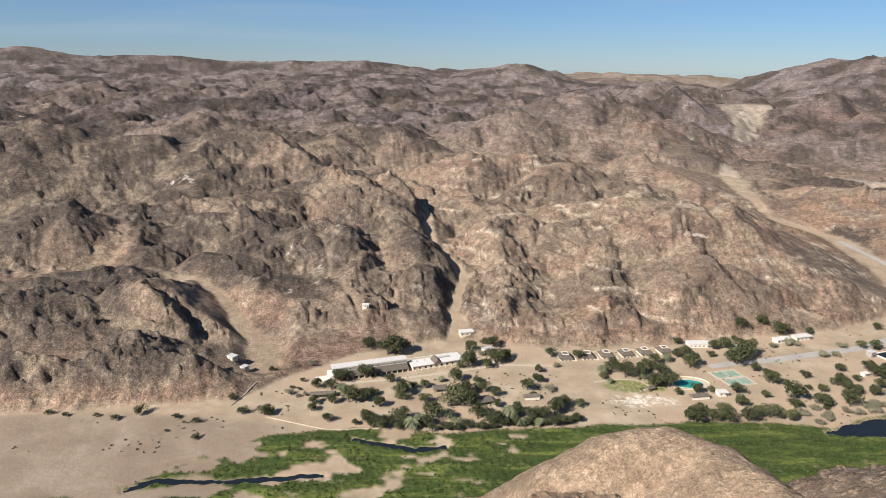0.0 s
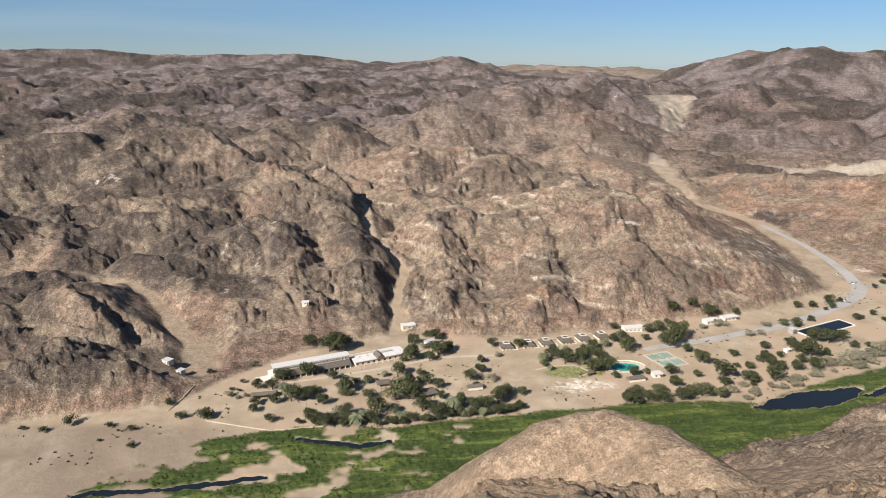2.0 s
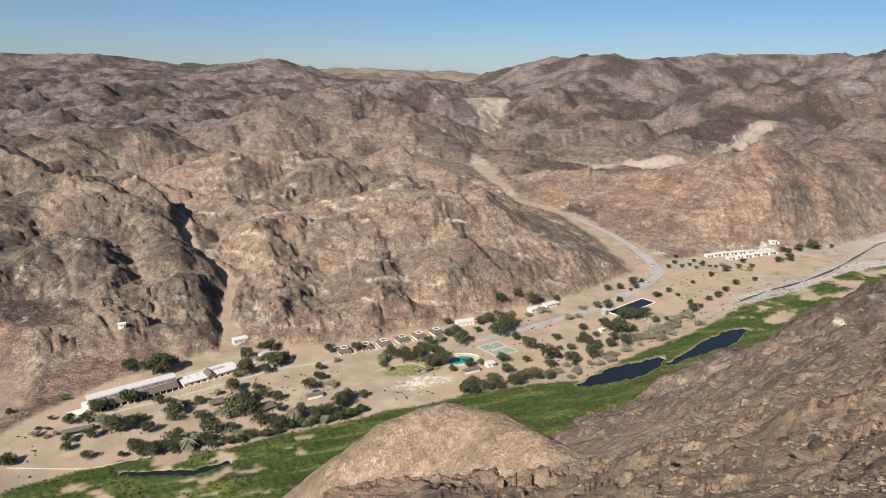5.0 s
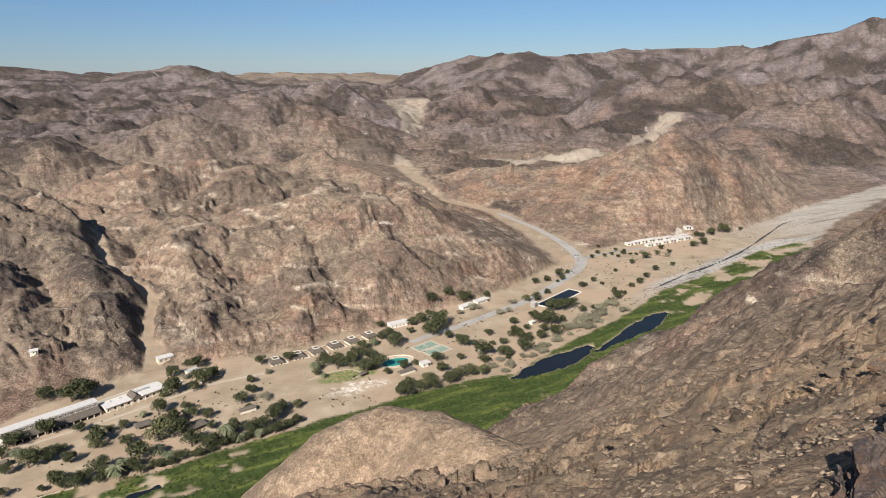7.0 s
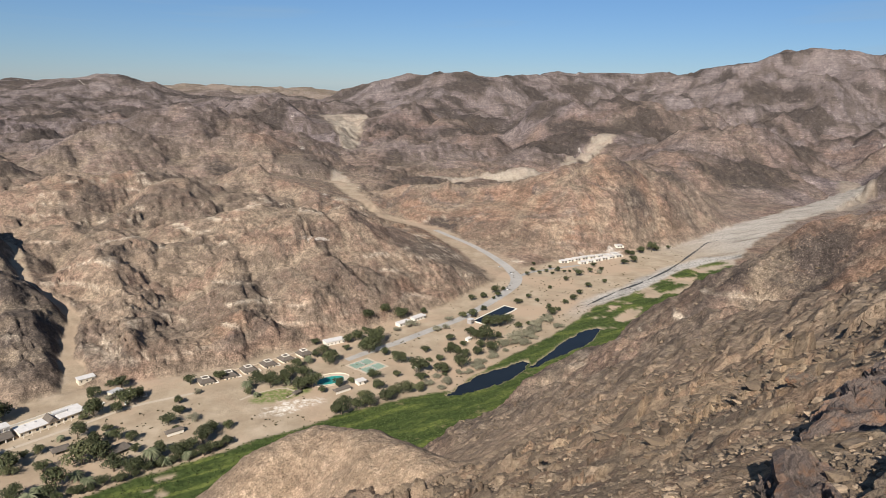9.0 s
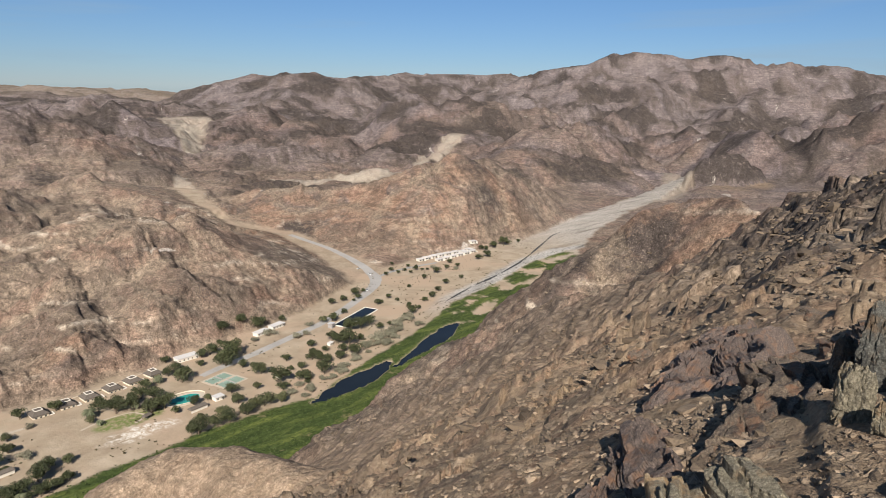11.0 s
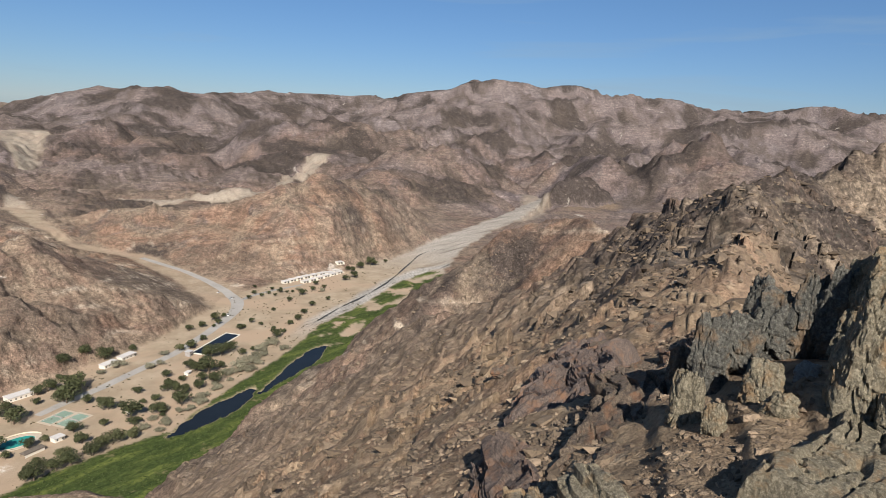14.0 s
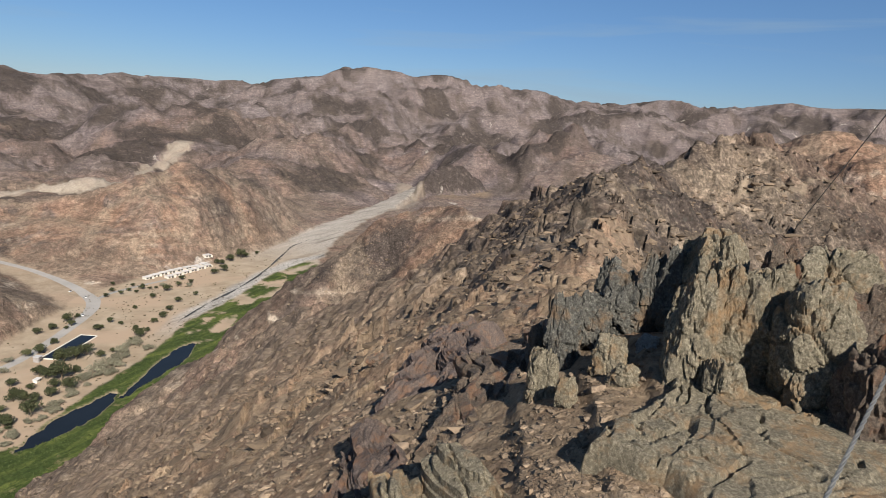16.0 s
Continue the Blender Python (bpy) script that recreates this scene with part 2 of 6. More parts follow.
    return n.done(colour, 0.95, bump, spec=0.1)


def plain(name, colour, rough=0.85, vary=0.25, size=0.8, relief=0.03, spec=0.25, metal=0.0):
    """A surface with fine grain, stains at a larger scale and a slight relief."""
    n = Nodes(name)
    where = n.t.nodes.new("ShaderNodeTexCoord").outputs["Object"]
    stain = n.noise(0.35 / size, 4, 0.6, where)
    grain = n.noise(4.0 / size, 5, 0.7, where)
    dark = tuple(c * (1 - vary) for c in colour)
    light = tuple(min(1.0, c * (1 + vary * 0.6)) for c in colour)
    col = n.mix(n.ramp(stain, [(0.35, (0, 0, 0)), (0.65, (1, 1, 1))]), colour, dark)
    col = n.mix(n.ramp(grain, [(0.4, (0, 0, 0)), (0.7, (0.7, 0.7, 0.7))]), col, light)
    rnd = n.t.nodes.new("ShaderNodeObjectInfo").outputs["Random"]
    col = n.mix(n.math("MULTIPLY", rnd, 0.35), col, tuple(c * 0.6 for c in colour))
    return n.done(col, rough, n.bump(grain, 0.5, relief), spec=spec, Metallic=metal)


def leaf(name, dark, light):
    n = Nodes(name)
    g = n.t.nodes.new("ShaderNodeNewGeometry")
    rnd = n.t.nodes.new("ShaderNodeObjectInfo").outputs["Random"]
    col = n.mix(g.outputs["Random Per Island"], dark, light)
    col = n.mix(n.math("MULTIPLY", rnd, 0.5), col, tuple(c * 0.6 for c in dark))
    return n.done(col, 0.7, spec=0.2)


def near_rock(name, base, light, rust):
    """Lichen-grey outcrop rock with rusty faces and fine crystals."""
    n = Nodes(name)
    p = n.place()
    grain = n.noise(38.0, 6, 0.8, p)
    mid = n.noise(4.0, 6, 0.7, p)
    col = n.ramp(grain, [(0.3, tuple(c * 0.35 for c in base)), (0.5, base), (0.68, light)])
    col = n.mix(n.ramp(mid, [(0.5, (0, 0, 0)), (0.66, (0.85, 0.85, 0.85))]), col, rust)
    col = n.mix(n.ramp(n.noise(9.0, 5, 0.7, p), [(0.3, (0.6, 0.6, 0.6)), (0.44, (0, 0, 0))]), col, tuple(c * 0.4 for c in base))
    bump = n.bump(n.noise(6.0, 9, 0.75, p), 0.9, 0.12)
    bump = n.bump(grain, 0.6, 0.015, bump)
    return n.done(col, 0.85, bump, spec=0.25)


def rubble_material(name, shade):
    n = Nodes(name)
    g = n.t.nodes.new("ShaderNodeNewGeometry")
    col = n.ramp(g.outputs["Random Per Island"], [(k, (0.28 * v * shade, 0.208 * v * shade, 0.142 * v * shade)) for k, v in ((0.0, 0.25), (0.6, 0.55), (1.0, 1.0))])
    fine = n.noise(7.0, 5, 0.75, n.place())
    col = n.mix(n.ramp(fine, [(0.36, (0.6, 0.6, 0.6)), (0.55, (0, 0, 0))]), col, (0.08, 0.06, 0.048))
    return n.done(col, 0.92, n.bump(fine, 0.8, 0.1), spec=0.15)

GRID = {}


# ---- terrain: heights from ridges, washes and erosion noise ----
TURNS = np.random.RandomState(5).rand(4096).astype(np.float32)
COS, SIN = np.cos(TURNS * 2 * np.pi), np.sin(TURNS * 2 * np.pi)


def lattice(ix, iy, seed):
    """A random index for each lattice point."""
    h = ix * np.int32(73856093) ^ iy * np.int32(19349663) ^ np.int32((seed * 83492791) & 0x7FFFFFFF)
    h = h ^ (h >> 13)
    h = h * np.int32(1274126177)
    return (h ^ (h >> 15)) & 4095


def perlin(x, y, seed=0):
    """Gradient noise, about -1 to 1."""
    x, y = np.asarray(x, np.float32), np.asarray(y, np.float32)
    bx, by = np.floor(x), np.floor(y)
    fx, fy = x - bx, y - by
    ix, iy = bx.astype(np.int32), by.astype(np.int32)
    u, v = fx * fx * fx * (fx * (fx * 6 - 15) + 10), fy * fy * fy * (fy * (fy * 6 - 15) + 10)

    def corner(dx, dy):
        k = lattice(ix + dx, iy + dy, seed)
        return COS[k] * (fx - dx) + SIN[k] * (fy - dy)
    a = corner(0, 0)
    a = a + u * (corner(1, 0) - a)
    b = corner(0, 1)
    b = b + u * (corner(1, 1) - b)
    return (a + v * (b - a)) * 1.5


def fbm(x, y, size, octaves, seed=0, gain=0.5):
    total, amp, norm = 0, 1.0, 0.0
    for i in range(octaves):
        total = total + amp * perlin(x / size + 13.7 * i, y / size - 7.1 * i, seed + i)
        norm += amp
        amp, size = amp * gain, size * 0.47
    return total / norm


def ridged(x, y, size, octaves, seed=0, gain=0.55):
    """Sharp crests at 1, valleys towards 0."""
    total, amp, norm, weight = 0, 1.0, 0.0, 1.0
    for i in range(octaves):
        n = (1 - np.abs(perlin(x / size + 5.3 * i, y / size + 9.1 * i, seed + i))) ** 2
        total = total + amp * n * weight
        weight = np.clip(n * 1.6, 0, 1)
        norm += amp
        amp, size = amp * gain, size * 0.46
    return total / norm


def blocks(x, y, size, seed, stretch=1.5, turn=0.6):
    """Broken rock: tilted facets over an uneven lattice, stepped at their edges, about -1 to 1."""
    c, s = math.cos(turn), math.sin(turn)
    u, v = (x * c + y * s) / (size * stretch), (y * c - x * s) / size
    bu, bv = np.floor(u), np.floor(v)
    iu, iv, fu, fv = bu.astype(np.int32), bv.astype(np.int32), u - bu, v - bv
    best, out = np.full(x.shape, 9.0, np.float32), np.zeros(x.shape, np.float32)
    for i in (-1, 0, 1):
        for j in (-1, 0, 1):
            k = lattice(iu + i, iv + j, seed)
            du, dv = fu - i - TURNS[k], fv - j - TURNS[(k * 7 + 13) & 4095]
            d = du * du + dv * dv
            near = d < best
            best = np.where(near, d, best)
            out = np.where(near, 1.4 * TURNS[(k * 5 + 3) & 4095] - 0.7 + 0.7 * (COS[(k * 3 + 1) & 4095] * du + SIN[(k * 3 + 1) & 4095] * dv), out)
    return out


def step(a, b, x):
    t = np.clip((x - a) / (b - a), 0, 1)
    return t * t * (3 - 2 * t)


def along(x, y, line):
    """Distance to a polyline and its other columns, blended along the nearest stretch."""
    line = np.array(line, float)
    line = line.astype(np.float32)
    best = np.full(x.shape, 1e9, np.float32)
    vals = [np.zeros(x.shape, np.float32) for _ in range(line.shape[1] - 2)]
    for a, b in zip(line[:-1], line[1:]):
        ex, ey = b[0] - a[0], b[1] - a[1]
        s = np.clip(((x - a[0]) * ex + (y - a[1]) * ey) / (ex * ex + ey * ey), 0, 1)
        d = np.hypot(x - a[0] - s * ex, y - a[1] - s * ey)
        near = d < best
        best = np.where(near, d, best)
        for i in range(len(vals)):
            vals[i] = np.where(near, a[2 + i] + s * (b[2 + i] - a[2 + i]), vals[i])
    return best, vals


def tent(x, y, line, slope, round_top):
    """Height of a ridge whose crest is a polyline of x, y, z: highest over its stretches."""
    line = np.array(line, np.float32)
    top = np.full(x.shape, -1e3, np.float32)
    for a, b in zip(line[:-1], line[1:]):
        ex, ey = b[0] - a[0], b[1] - a[1]
        s = np.clip(((x - a[0]) * ex + (y - a[1]) * ey) / (ex * ex + ey * ey), 0, 1)
        d = np.hypot(x - a[0] - s * ex, y - a[1] - s * ey)
        top = np.maximum(top, a[2] + s * (b[2] - a[2]) - slope * (np.sqrt(d * d + round_top ** 2) - round_top))
    return top


def scarp(x, y, line, steep, gentle, round_top):
    """A ridge that is steep to the left of its crest's heading and gentle to the right."""
    line = np.array(line, np.float32)
    top = np.full(x.shape, -1e3, np.float32)
    for a, b in zip(line[:-1], line[1:]):
        ex, ey = b[0] - a[0], b[1] - a[1]
        s = np.clip(((x - a[0]) * ex + (y - a[1]) * ey) / (ex * ex + ey * ey), 0, 1)
        d = np.hypot(x - a[0] - s * ex, y - a[1] - s * ey)
        side = ex * (y - a[1]) - ey * (x - a[0])
        slope = np.where(side > 0, steep, gentle).astype(np.float32)
        top = np.maximum(top, a[2] + s * (b[2] - a[2]) - slope * (np.sqrt(d * d + round_top ** 2) - round_top))
    return top


def smax(a, b, k):
    h = np.clip(0.5 + 0.5 * (a - b) / k, 0, 1)
    return b + (a - b) * h + k * h * (1 - h)


# crests of the hills over the valley: (slope, rounding, [(x, y, z), ...])
HILLS_WEST = [
    (0.68, 6, [(-300, 400, 10), (-228, 400, 22), (-204, 432, 33), (-172, 438, 18), (-136, 416, 0)]),
    (0.62, 6, [(-330, 476, 40), (-243, 505, 38), (-214, 523, 38), (-152, 497, 24)]),
    (0.55, 8, [(-411, 639, 44), (-368, 688, 64), (-305, 674, 48), (-245, 645, 20)]),
    (0.5, 8, [(-300, 810, 50), (-256, 789, 55), (-189, 839, 62), (-210, 730, 42)]),
    (0.5, 8, [(-620, 960, 120), (-570, 999, 135), (-533, 1019, 142), (-494, 1016, 128), (-423, 1015, 114), (-379, 979, 97), (-323, 925, 81)]),
    (0.55, 7, [(-336, 942, 90), (-324, 1009, 115), (-295, 1039, 124), (-263, 1027, 109), (-232, 993, 96), (-190, 982, 85), (-143, 939, 70)]),
    (0.4, 8, [(-199, 1133, 84), (-165, 1239, 98), (-143, 1272, 104), (-116, 1255, 92), (-63, 1238, 93)]),
    (0.55, 8, [(-169, 617, 36), (-118, 670, 57), (-79, 635, 53), (-62, 537, 26)]),
]
HILLS_MIDDLE = [
    (0.6, 5, [(-132, 890, 84), (-86, 815, 73), (-45, 739, 64), (-17, 650, 51), (-2, 570, 35), (-2, 505, 14)]),
    (0.5, 10, [(47, 819, 58), (122, 710, 48), (187, 675, 52), (240, 647, 70), (285, 661, 76), (336, 682, 72)]),
    (0.6, 7, [(60, 690, 46), (69, 580, 33), (60, 520, 16)]),
    (0.6, 8, [(187, 675, 50), (150, 570, 34), (145, 510, 22)]),
    (0.55, 8, [(240, 647, 70), (245, 590, 52), (240, 530, 22)]),
    (0.55, 8, [(336, 682, 72), (345, 620, 52), (350, 560, 22)]),
    (0.3, 10, [(64, 1048, 76), (107, 1065, 79), (152, 1059, 78), (181, 1014, 74)]),
    (0.35, 8, [(225, 788, 62), (254, 790, 67), (294, 765, 65), (316, 735, 60)]),
    (0.45, 8, [(83, 1347, 89), (141, 1413, 118), (176, 1409, 118), (202, 1335, 79)]),
    (0.45, 8, [(220, 1383, 97), (263, 1426, 109), (340, 1389, 97), (439, 1361, 103), (456, 1303, 82)]),
    (0.4, 6, [(347, 1096, 79), (382, 1085, 73), (401, 1057, 67), (416, 1051, 77), (425, 1025, 70)]),
    (0.3, 8, [(486, 1940, 157), (533, 1928, 130), (595, 1910, 119)]),
    (0.45, 8, [(610, 1957, 108), (668, 1991, 153), (706, 1978, 165), (727, 1917, 143), (767, 1847, 123), (770, 1791, 95), (771, 1682, 67)]),
    (0.35, 10, [(860, 1805, 49), (941, 1933, 87), (1011, 2010, 107), (1112, 2070, 122), (1219, 2067, 131)]),
    (0.35, 8, [(560, 1470, 92), (596, 1485, 86), (660, 1480, 79), (701, 1483, 74), (751, 1480, 80), (831, 1483, 84), (926, 1485, 84)]),
]
HILLS_EAST = [
    (0.6, 12, [(548, 988, 46), (591, 880, 68), (632, 788, 76), (688, 730, 94), (791, 745, 109), (896, 775, 94), (1010, 800, 64)]),
    (0.6, 8, [(688, 726, 96), (640, 680, 55)]),
    (0.6, 8, [(830, 750, 101), (800, 660, 52)]),
    (0.42, 10, [(1127, 990, 70), (1233, 1020, 84), (1395, 1056, 88), (1504, 1078, 125), (1527, 1045, 112), (1498, 998, 82)]),
    (0.42, 10, [(1621, 1083, 93), (1687, 1075, 124), (1765, 1042, 106), (1800, 981, 72), (1786, 899, 48)]),
    (0.38, 10, [(1585, 1802, 88), (1804, 1872, 176), (1847, 1830, 193), (1915, 1759, 204), (1968, 1699, 175), (1955, 1558, 117)]),
    (0.45, 12, [(1969, 730, 92), (1909, 596, 90), (2036, 514, 124), (2156, 439, 150), (1970, 344, 122)]),
]
# sharp crests that drop steeply on the shaded, north-east side: (steep slope, gentle slope, rounding, crest)
SCARPS = [
    (1.7, 0.5, 3, [(-55, 878, 72.0), (-30, 799, 66.0), (-11, 720, 48.6), (-2, 660, 35.5), (7, 610, 20.9), (12, 560, 10.2), (16, 525, -2.5)]),
    (1.5, 0.6, 3, [(-85, 594, 30.4), (-68, 556, 16.1), (-60, 527, 6.3), (-55, 497, -6.4)]),
    (1.5, 0.55, 3, [(-237, 507, 38.5), (-207, 488, 38.5), (-181, 466, 24.1), (-160, 442, 7.9), (-143, 427, -10.8)]),
    (1.3, 0.6, 3, [(-211, 403, 43.0), (-194, 406, 43.9), (-176, 403, 33.4), (-155, 401, 18.5), (-133, 403, -2.4)]),
    (1.3, 0.55, 4, [(-271, 396, 43.5), (-252, 397, 37.5), (-233, 385, 25.6)]),
    (1.3, 0.5, 4, [(-413, 685, 58.0), (-369, 687, 65.9), (-324, 665, 48.6), (-281, 641, 37.6), (-243, 635, 28.1)]),
    (1.2, 0.5, 4, [(-289, 778, 56.4), (-238, 764, 59.7), (-218, 738, 48.7)]),
    (1.2, 0.5, 4, [(-416, 997, 111.5), (-366, 963, 95.2), (-320, 926, 76.5)]),
    (1.3, 0.5, 4, [(-228, 725, 65.5), (-203, 712, 61.9), (-181, 676, 42.6)]),
]
SKYLINE_WEST = [
    (0.28, 14, [(-2256, 3661, 268), (-2145, 3727, 284), (-1916, 3850, 240), (-1518, 4023, 246), (-1225, 4122, 222)]),
    (0.28, 14, [(-1225, 4122, 222), (-396, 4181, 234), (-92, 4299, 200)]),
    (0.3, 30, [(274, 3991, 205), (489, 3768, 232), (660, 3945, 190)]),
    (0.36, 10, [(1711, 3393, 212), (1827, 3217, 262), (1981, 3006, 290), (2049, 2960, 303), (2220, 2960, 263), (2597, 3042, 285)]),
]
SKYLINE_EAST = [
    (0.36, 8, [(2828, 3105, 312), (3097, 2983, 309), (3241, 2826, 307), (3441, 2578, 337), (3544, 2435, 364), (3621, 2319, 383),
                (3710, 2175, 468), (3826, 1963, 451), (3887, 1840, 421), (3967, 1659, 440), (4059, 1418, 430), (4109, 1267, 395),
                (4159, 1092, 384), (4188, 975, 355), (4228, 785, 385), (4354, 633, 338)]),
    (0.4, 20, [(4754, 662, 344), (4782, 412, 393), (4799, 94, 396), (4798, -146, 381), (4786, -368, 418), (4771, -527, 393), (4721, -869, 405)]),
    (0.5, 10, [(720, -70, 205), (645, -85, 214), (589, -113, 204)]),
]
# the hill under the camera: its crest runs east, with spurs down to the river
HILLS_NEAR = [
    (0.8, 0.8, [(-60, -40, 214), (-14, -9, 210.0), (0, 0, 208.3), (3, 0, 207.82), (6, 0.1, 207.95), (10, 0.8, 207.0), (14, 2, 206.5), (22, 4, 205.5), (60, 8, 202.5), (110, 15, 199), (143, 24, 200.8), (149, 17, 202), (170, 13, 199.5), (190, 10, 202.5), (205, 6, 205.5), (229, -4, 211.8), (250, -15, 207), (268, -33, 199), (324, -63, 180)]),
    (0.7, 0.6, [(2.5, -1.2, 207.55), (5, -1.2, 207.6), (7.5, -1.4, 208.3), (10, -2, 207.6)]),
    (0.85, 5, [(149, 21, 198), (186, 37, 191), (319, 85, 166), (428, 139, 139), (466, 181, 137), (472, 219, 136), (452, 236, 125), (433, 249, 110), (400, 247, 92), (369, 240, 60)]),
    (0.75, 6, [(99, 14, 193), (163, 50, 174), (225, 110, 146), (277, 180, 106), (310, 228, 72), (309, 254, 68), (295, 270, 54), (257, 280, 40), (225, 268, 26)]),
    (0.98, 10, [(93, 58, 150), (100, 111, 114), (109, 150, 92), (101, 178, 90), (98, 197, 86), (87, 218, 81), (69, 219, 77), (49, 221, 64)]),
    (0.68, 16, [(520, 225, 100), (700, 250, 70), (1000, 260, 50), (1300, 280, 50), (1700, 380, 40)]),
]
# dark butte in the bend of the river
BUTTE = [(1608, 712, 34), (1650, 690, 72), (1712, 645, 78), (1748, 604, 40)]
# dry washes: x, y, z, half width
SIDE_VALLEY = [(470, 570, 0.4, 34), (488, 640, 2, 22), (495, 702, 5, 16), (500, 800, 9, 13), (462, 860, 20, 9), (465, 949, 30, 10), (512, 1140, 40, 22), (560, 1240, 52, 6)]
HIGH_BASIN = [(750, 1600, 86, 12), (800, 1720, 89, 20), (900, 1950, 92, 44), (1049, 2269, 97, 85)]
EAST_WASH = [(696, 1126, 52, 16), (811, 1096, 50, 24), (926, 1066, 50, 26), (1040, 1086, 52, 18), (1150, 1200, 60, 12), (1325, 1345, 71, 22), (1583, 1500, 74, 34)]
UPSTREAM = [(1285, 660, 0, 40), (1440, 690, 0.5, 44), (1590, 742, 1, 34), (1730, 805, 1.5, 32), (1830, 868, 2, 26)]
MAIN_GULLY = [(-22, 900, 60, 3), (-12, 790, 45, 3), (4, 700, 29, 4), (28, 609, 15, 5), (20, 540, 6, 5), (18, 485, 0, 7)]
LEFT_GULLY = [(-114, 650, 46, 2), (-75, 555, 28, 2), (-54, 487, 8, 3), (-56, 450, 0, 4)]
CAMP_GULLY = [(-260, 600, 26, 5), (-190, 560, 16, 5), (-130, 480, 3, 7), (-118, 440, 0, 12)]
PALE_BASIN = [(-1100, 1500, 96, 60), (-700, 1350, 84, 40), (-420, 1180, 74, 16)]

RIDGE_PATHS = [[(128, 20), (139, 17), (150, 12)], [(196, -12), (206, -22), (225, -30)], [(180, -2), (200, -8)]]

FAR_X = np.array([-900, -400, -263, -171, -127, -81, -51, 13, 72, 128, 187, 247, 325, 411, 475, 574, 666, 777, 1003, 1285, 1616, 2200], float)
FAR_Y = np.array([330, 360, 371, 383, 394, 440, 468, 494, 482, 478, 489, 499, 515, 552, 590, 600, 586, 583, 640, 690, 770, 900], float)
NEAR_X = np.array([-900, -300, -150, 0, 150, 255, 400, 544, 750, 900, 1100, 1300, 1465, 1600, 1708, 1785, 2200], float)
NEAR_Y = np.array([200, 200, 205, 262, 268, 296, 335, 382, 478, 545, 602, 640, 690, 733, 748, 800, 850], float)


SKY_LINE = sorted((math.degrees(math.atan2(x, y)), (z - 210) / math.hypot(x, y), math.hypot(x, y)) for _, _, line in SKYLINE_WEST + SKYLINE_EAST[:2] for x, y, z in line)
SKY_AZ, SKY_SLOPE, SKY_R = [np.array(c, np.float32) for c in zip(*SKY_LINE)]


def outside_valley(x, y):
    """Metres beyond the flat valley floor: over 0 on the slopes; and the sign of the side."""
    far = (y - np.interp(x, FAR_X, FAR_Y)) * 0.9
    near = (np.interp(x, NEAR_X, NEAR_Y) - y) * 0.85
    return np.maximum(far, near), far > near


def gradient(h, x, y):
    """Slope of a height given on the polar grid (rows: distance, columns: azimuth)."""
    def diff(v):
        return np.gradient(v, axis=0), np.roll(v, -1, 1) - np.roll(v, 1, 1)
    (hr, ha), (xr, xa), (yr, ya) = diff(h), diff(x), diff(y)
    det = xr * ya - xa * yr
    det = np.where(np.abs(det) < 1e-9, 1e-9, det)
    return (hr * ya - ha * yr) / det, (ha * xr - hr * xa) / det


def gullies(x, y, gx, gy, size, seed):
    """Furrows that run down the slope: value -1 to 1 and its change across them."""
    steep = np.hypot(gx, gy) + 1e-6
    ax, ay = -gy / steep, gx / steep
    px, py = x / size, y / size
    ix, iy = np.floor(px), np.floor(py)
    jx, jy, fx, fy = ix.astype(np.int32), iy.astype(np.int32), px - ix, py - iy
    c, s, w = 0, 0, 0
    for i in (-1, 0, 1):
        for j in (-1, 0, 1):
            k = lattice(jx + i, jy + j, seed)
            dx, dy = fx - i - 0.25 - 0.5 * TURNS[k], fy - j - 0.25 - 0.5 * TURNS[(k * 7 + 13) & 4095]
            k = np.exp(-2.2 * (dx * dx + dy * dy))
            phase = 2 * np.pi * (dx * ax + dy * ay) * 1.1
            c, s, w = c + np.cos(phase) * k, s - np.sin(phase) * k, w + k
    c, s = c / w, s / w / size * 6.9
    return c, s * ax, s * ay


def river_top(x):
    """Far edge of the reed beds."""
    return np.interp(x, [-400, -154, -120, -93, -41, 0, 153, 206, 247, 306, 407, 482, 556, 663, 751, 800],
                     [240, 300, 332, 350, 358, 353, 366, 368, 361, 384, 416, 447, 461, 492, 501, 490])


RIVER = [(240, 356, 1.5), (250, 356, 4), (262, 358, 7), (280, 362, 9.5), (294, 364, 10.5), (310, 368, 7), (326, 374, 3)]
UPPER_RIVER = [(322, 363, 1.5), (350, 372, 4), (375, 380, 7.5), (396, 386, 9), (419, 396, 6), (433, 399, 2.5)]
POOLS = [(-45, 345, 1.5), (-25, 340, 2.6), (-8, 335, 3.4), (10, 338, 2)]
BACKWATER = [(-155, 296, 2), (-142, 305, 2.4), (-110, 304, 1.6), (-83, 307, 2.4), (-56, 310, 1.6)]
RAPIDS = [(470, 453, 0.6), (500, 462, 1.6), (533, 472, 0.9), (565, 478, 2.2), (592, 484, 1.2), (654, 502, 2.0), (700, 520, 1.0), (738, 536, 2.0), (790, 558, 1.2), (828, 575, 2.0), (887, 583, 0.8)]


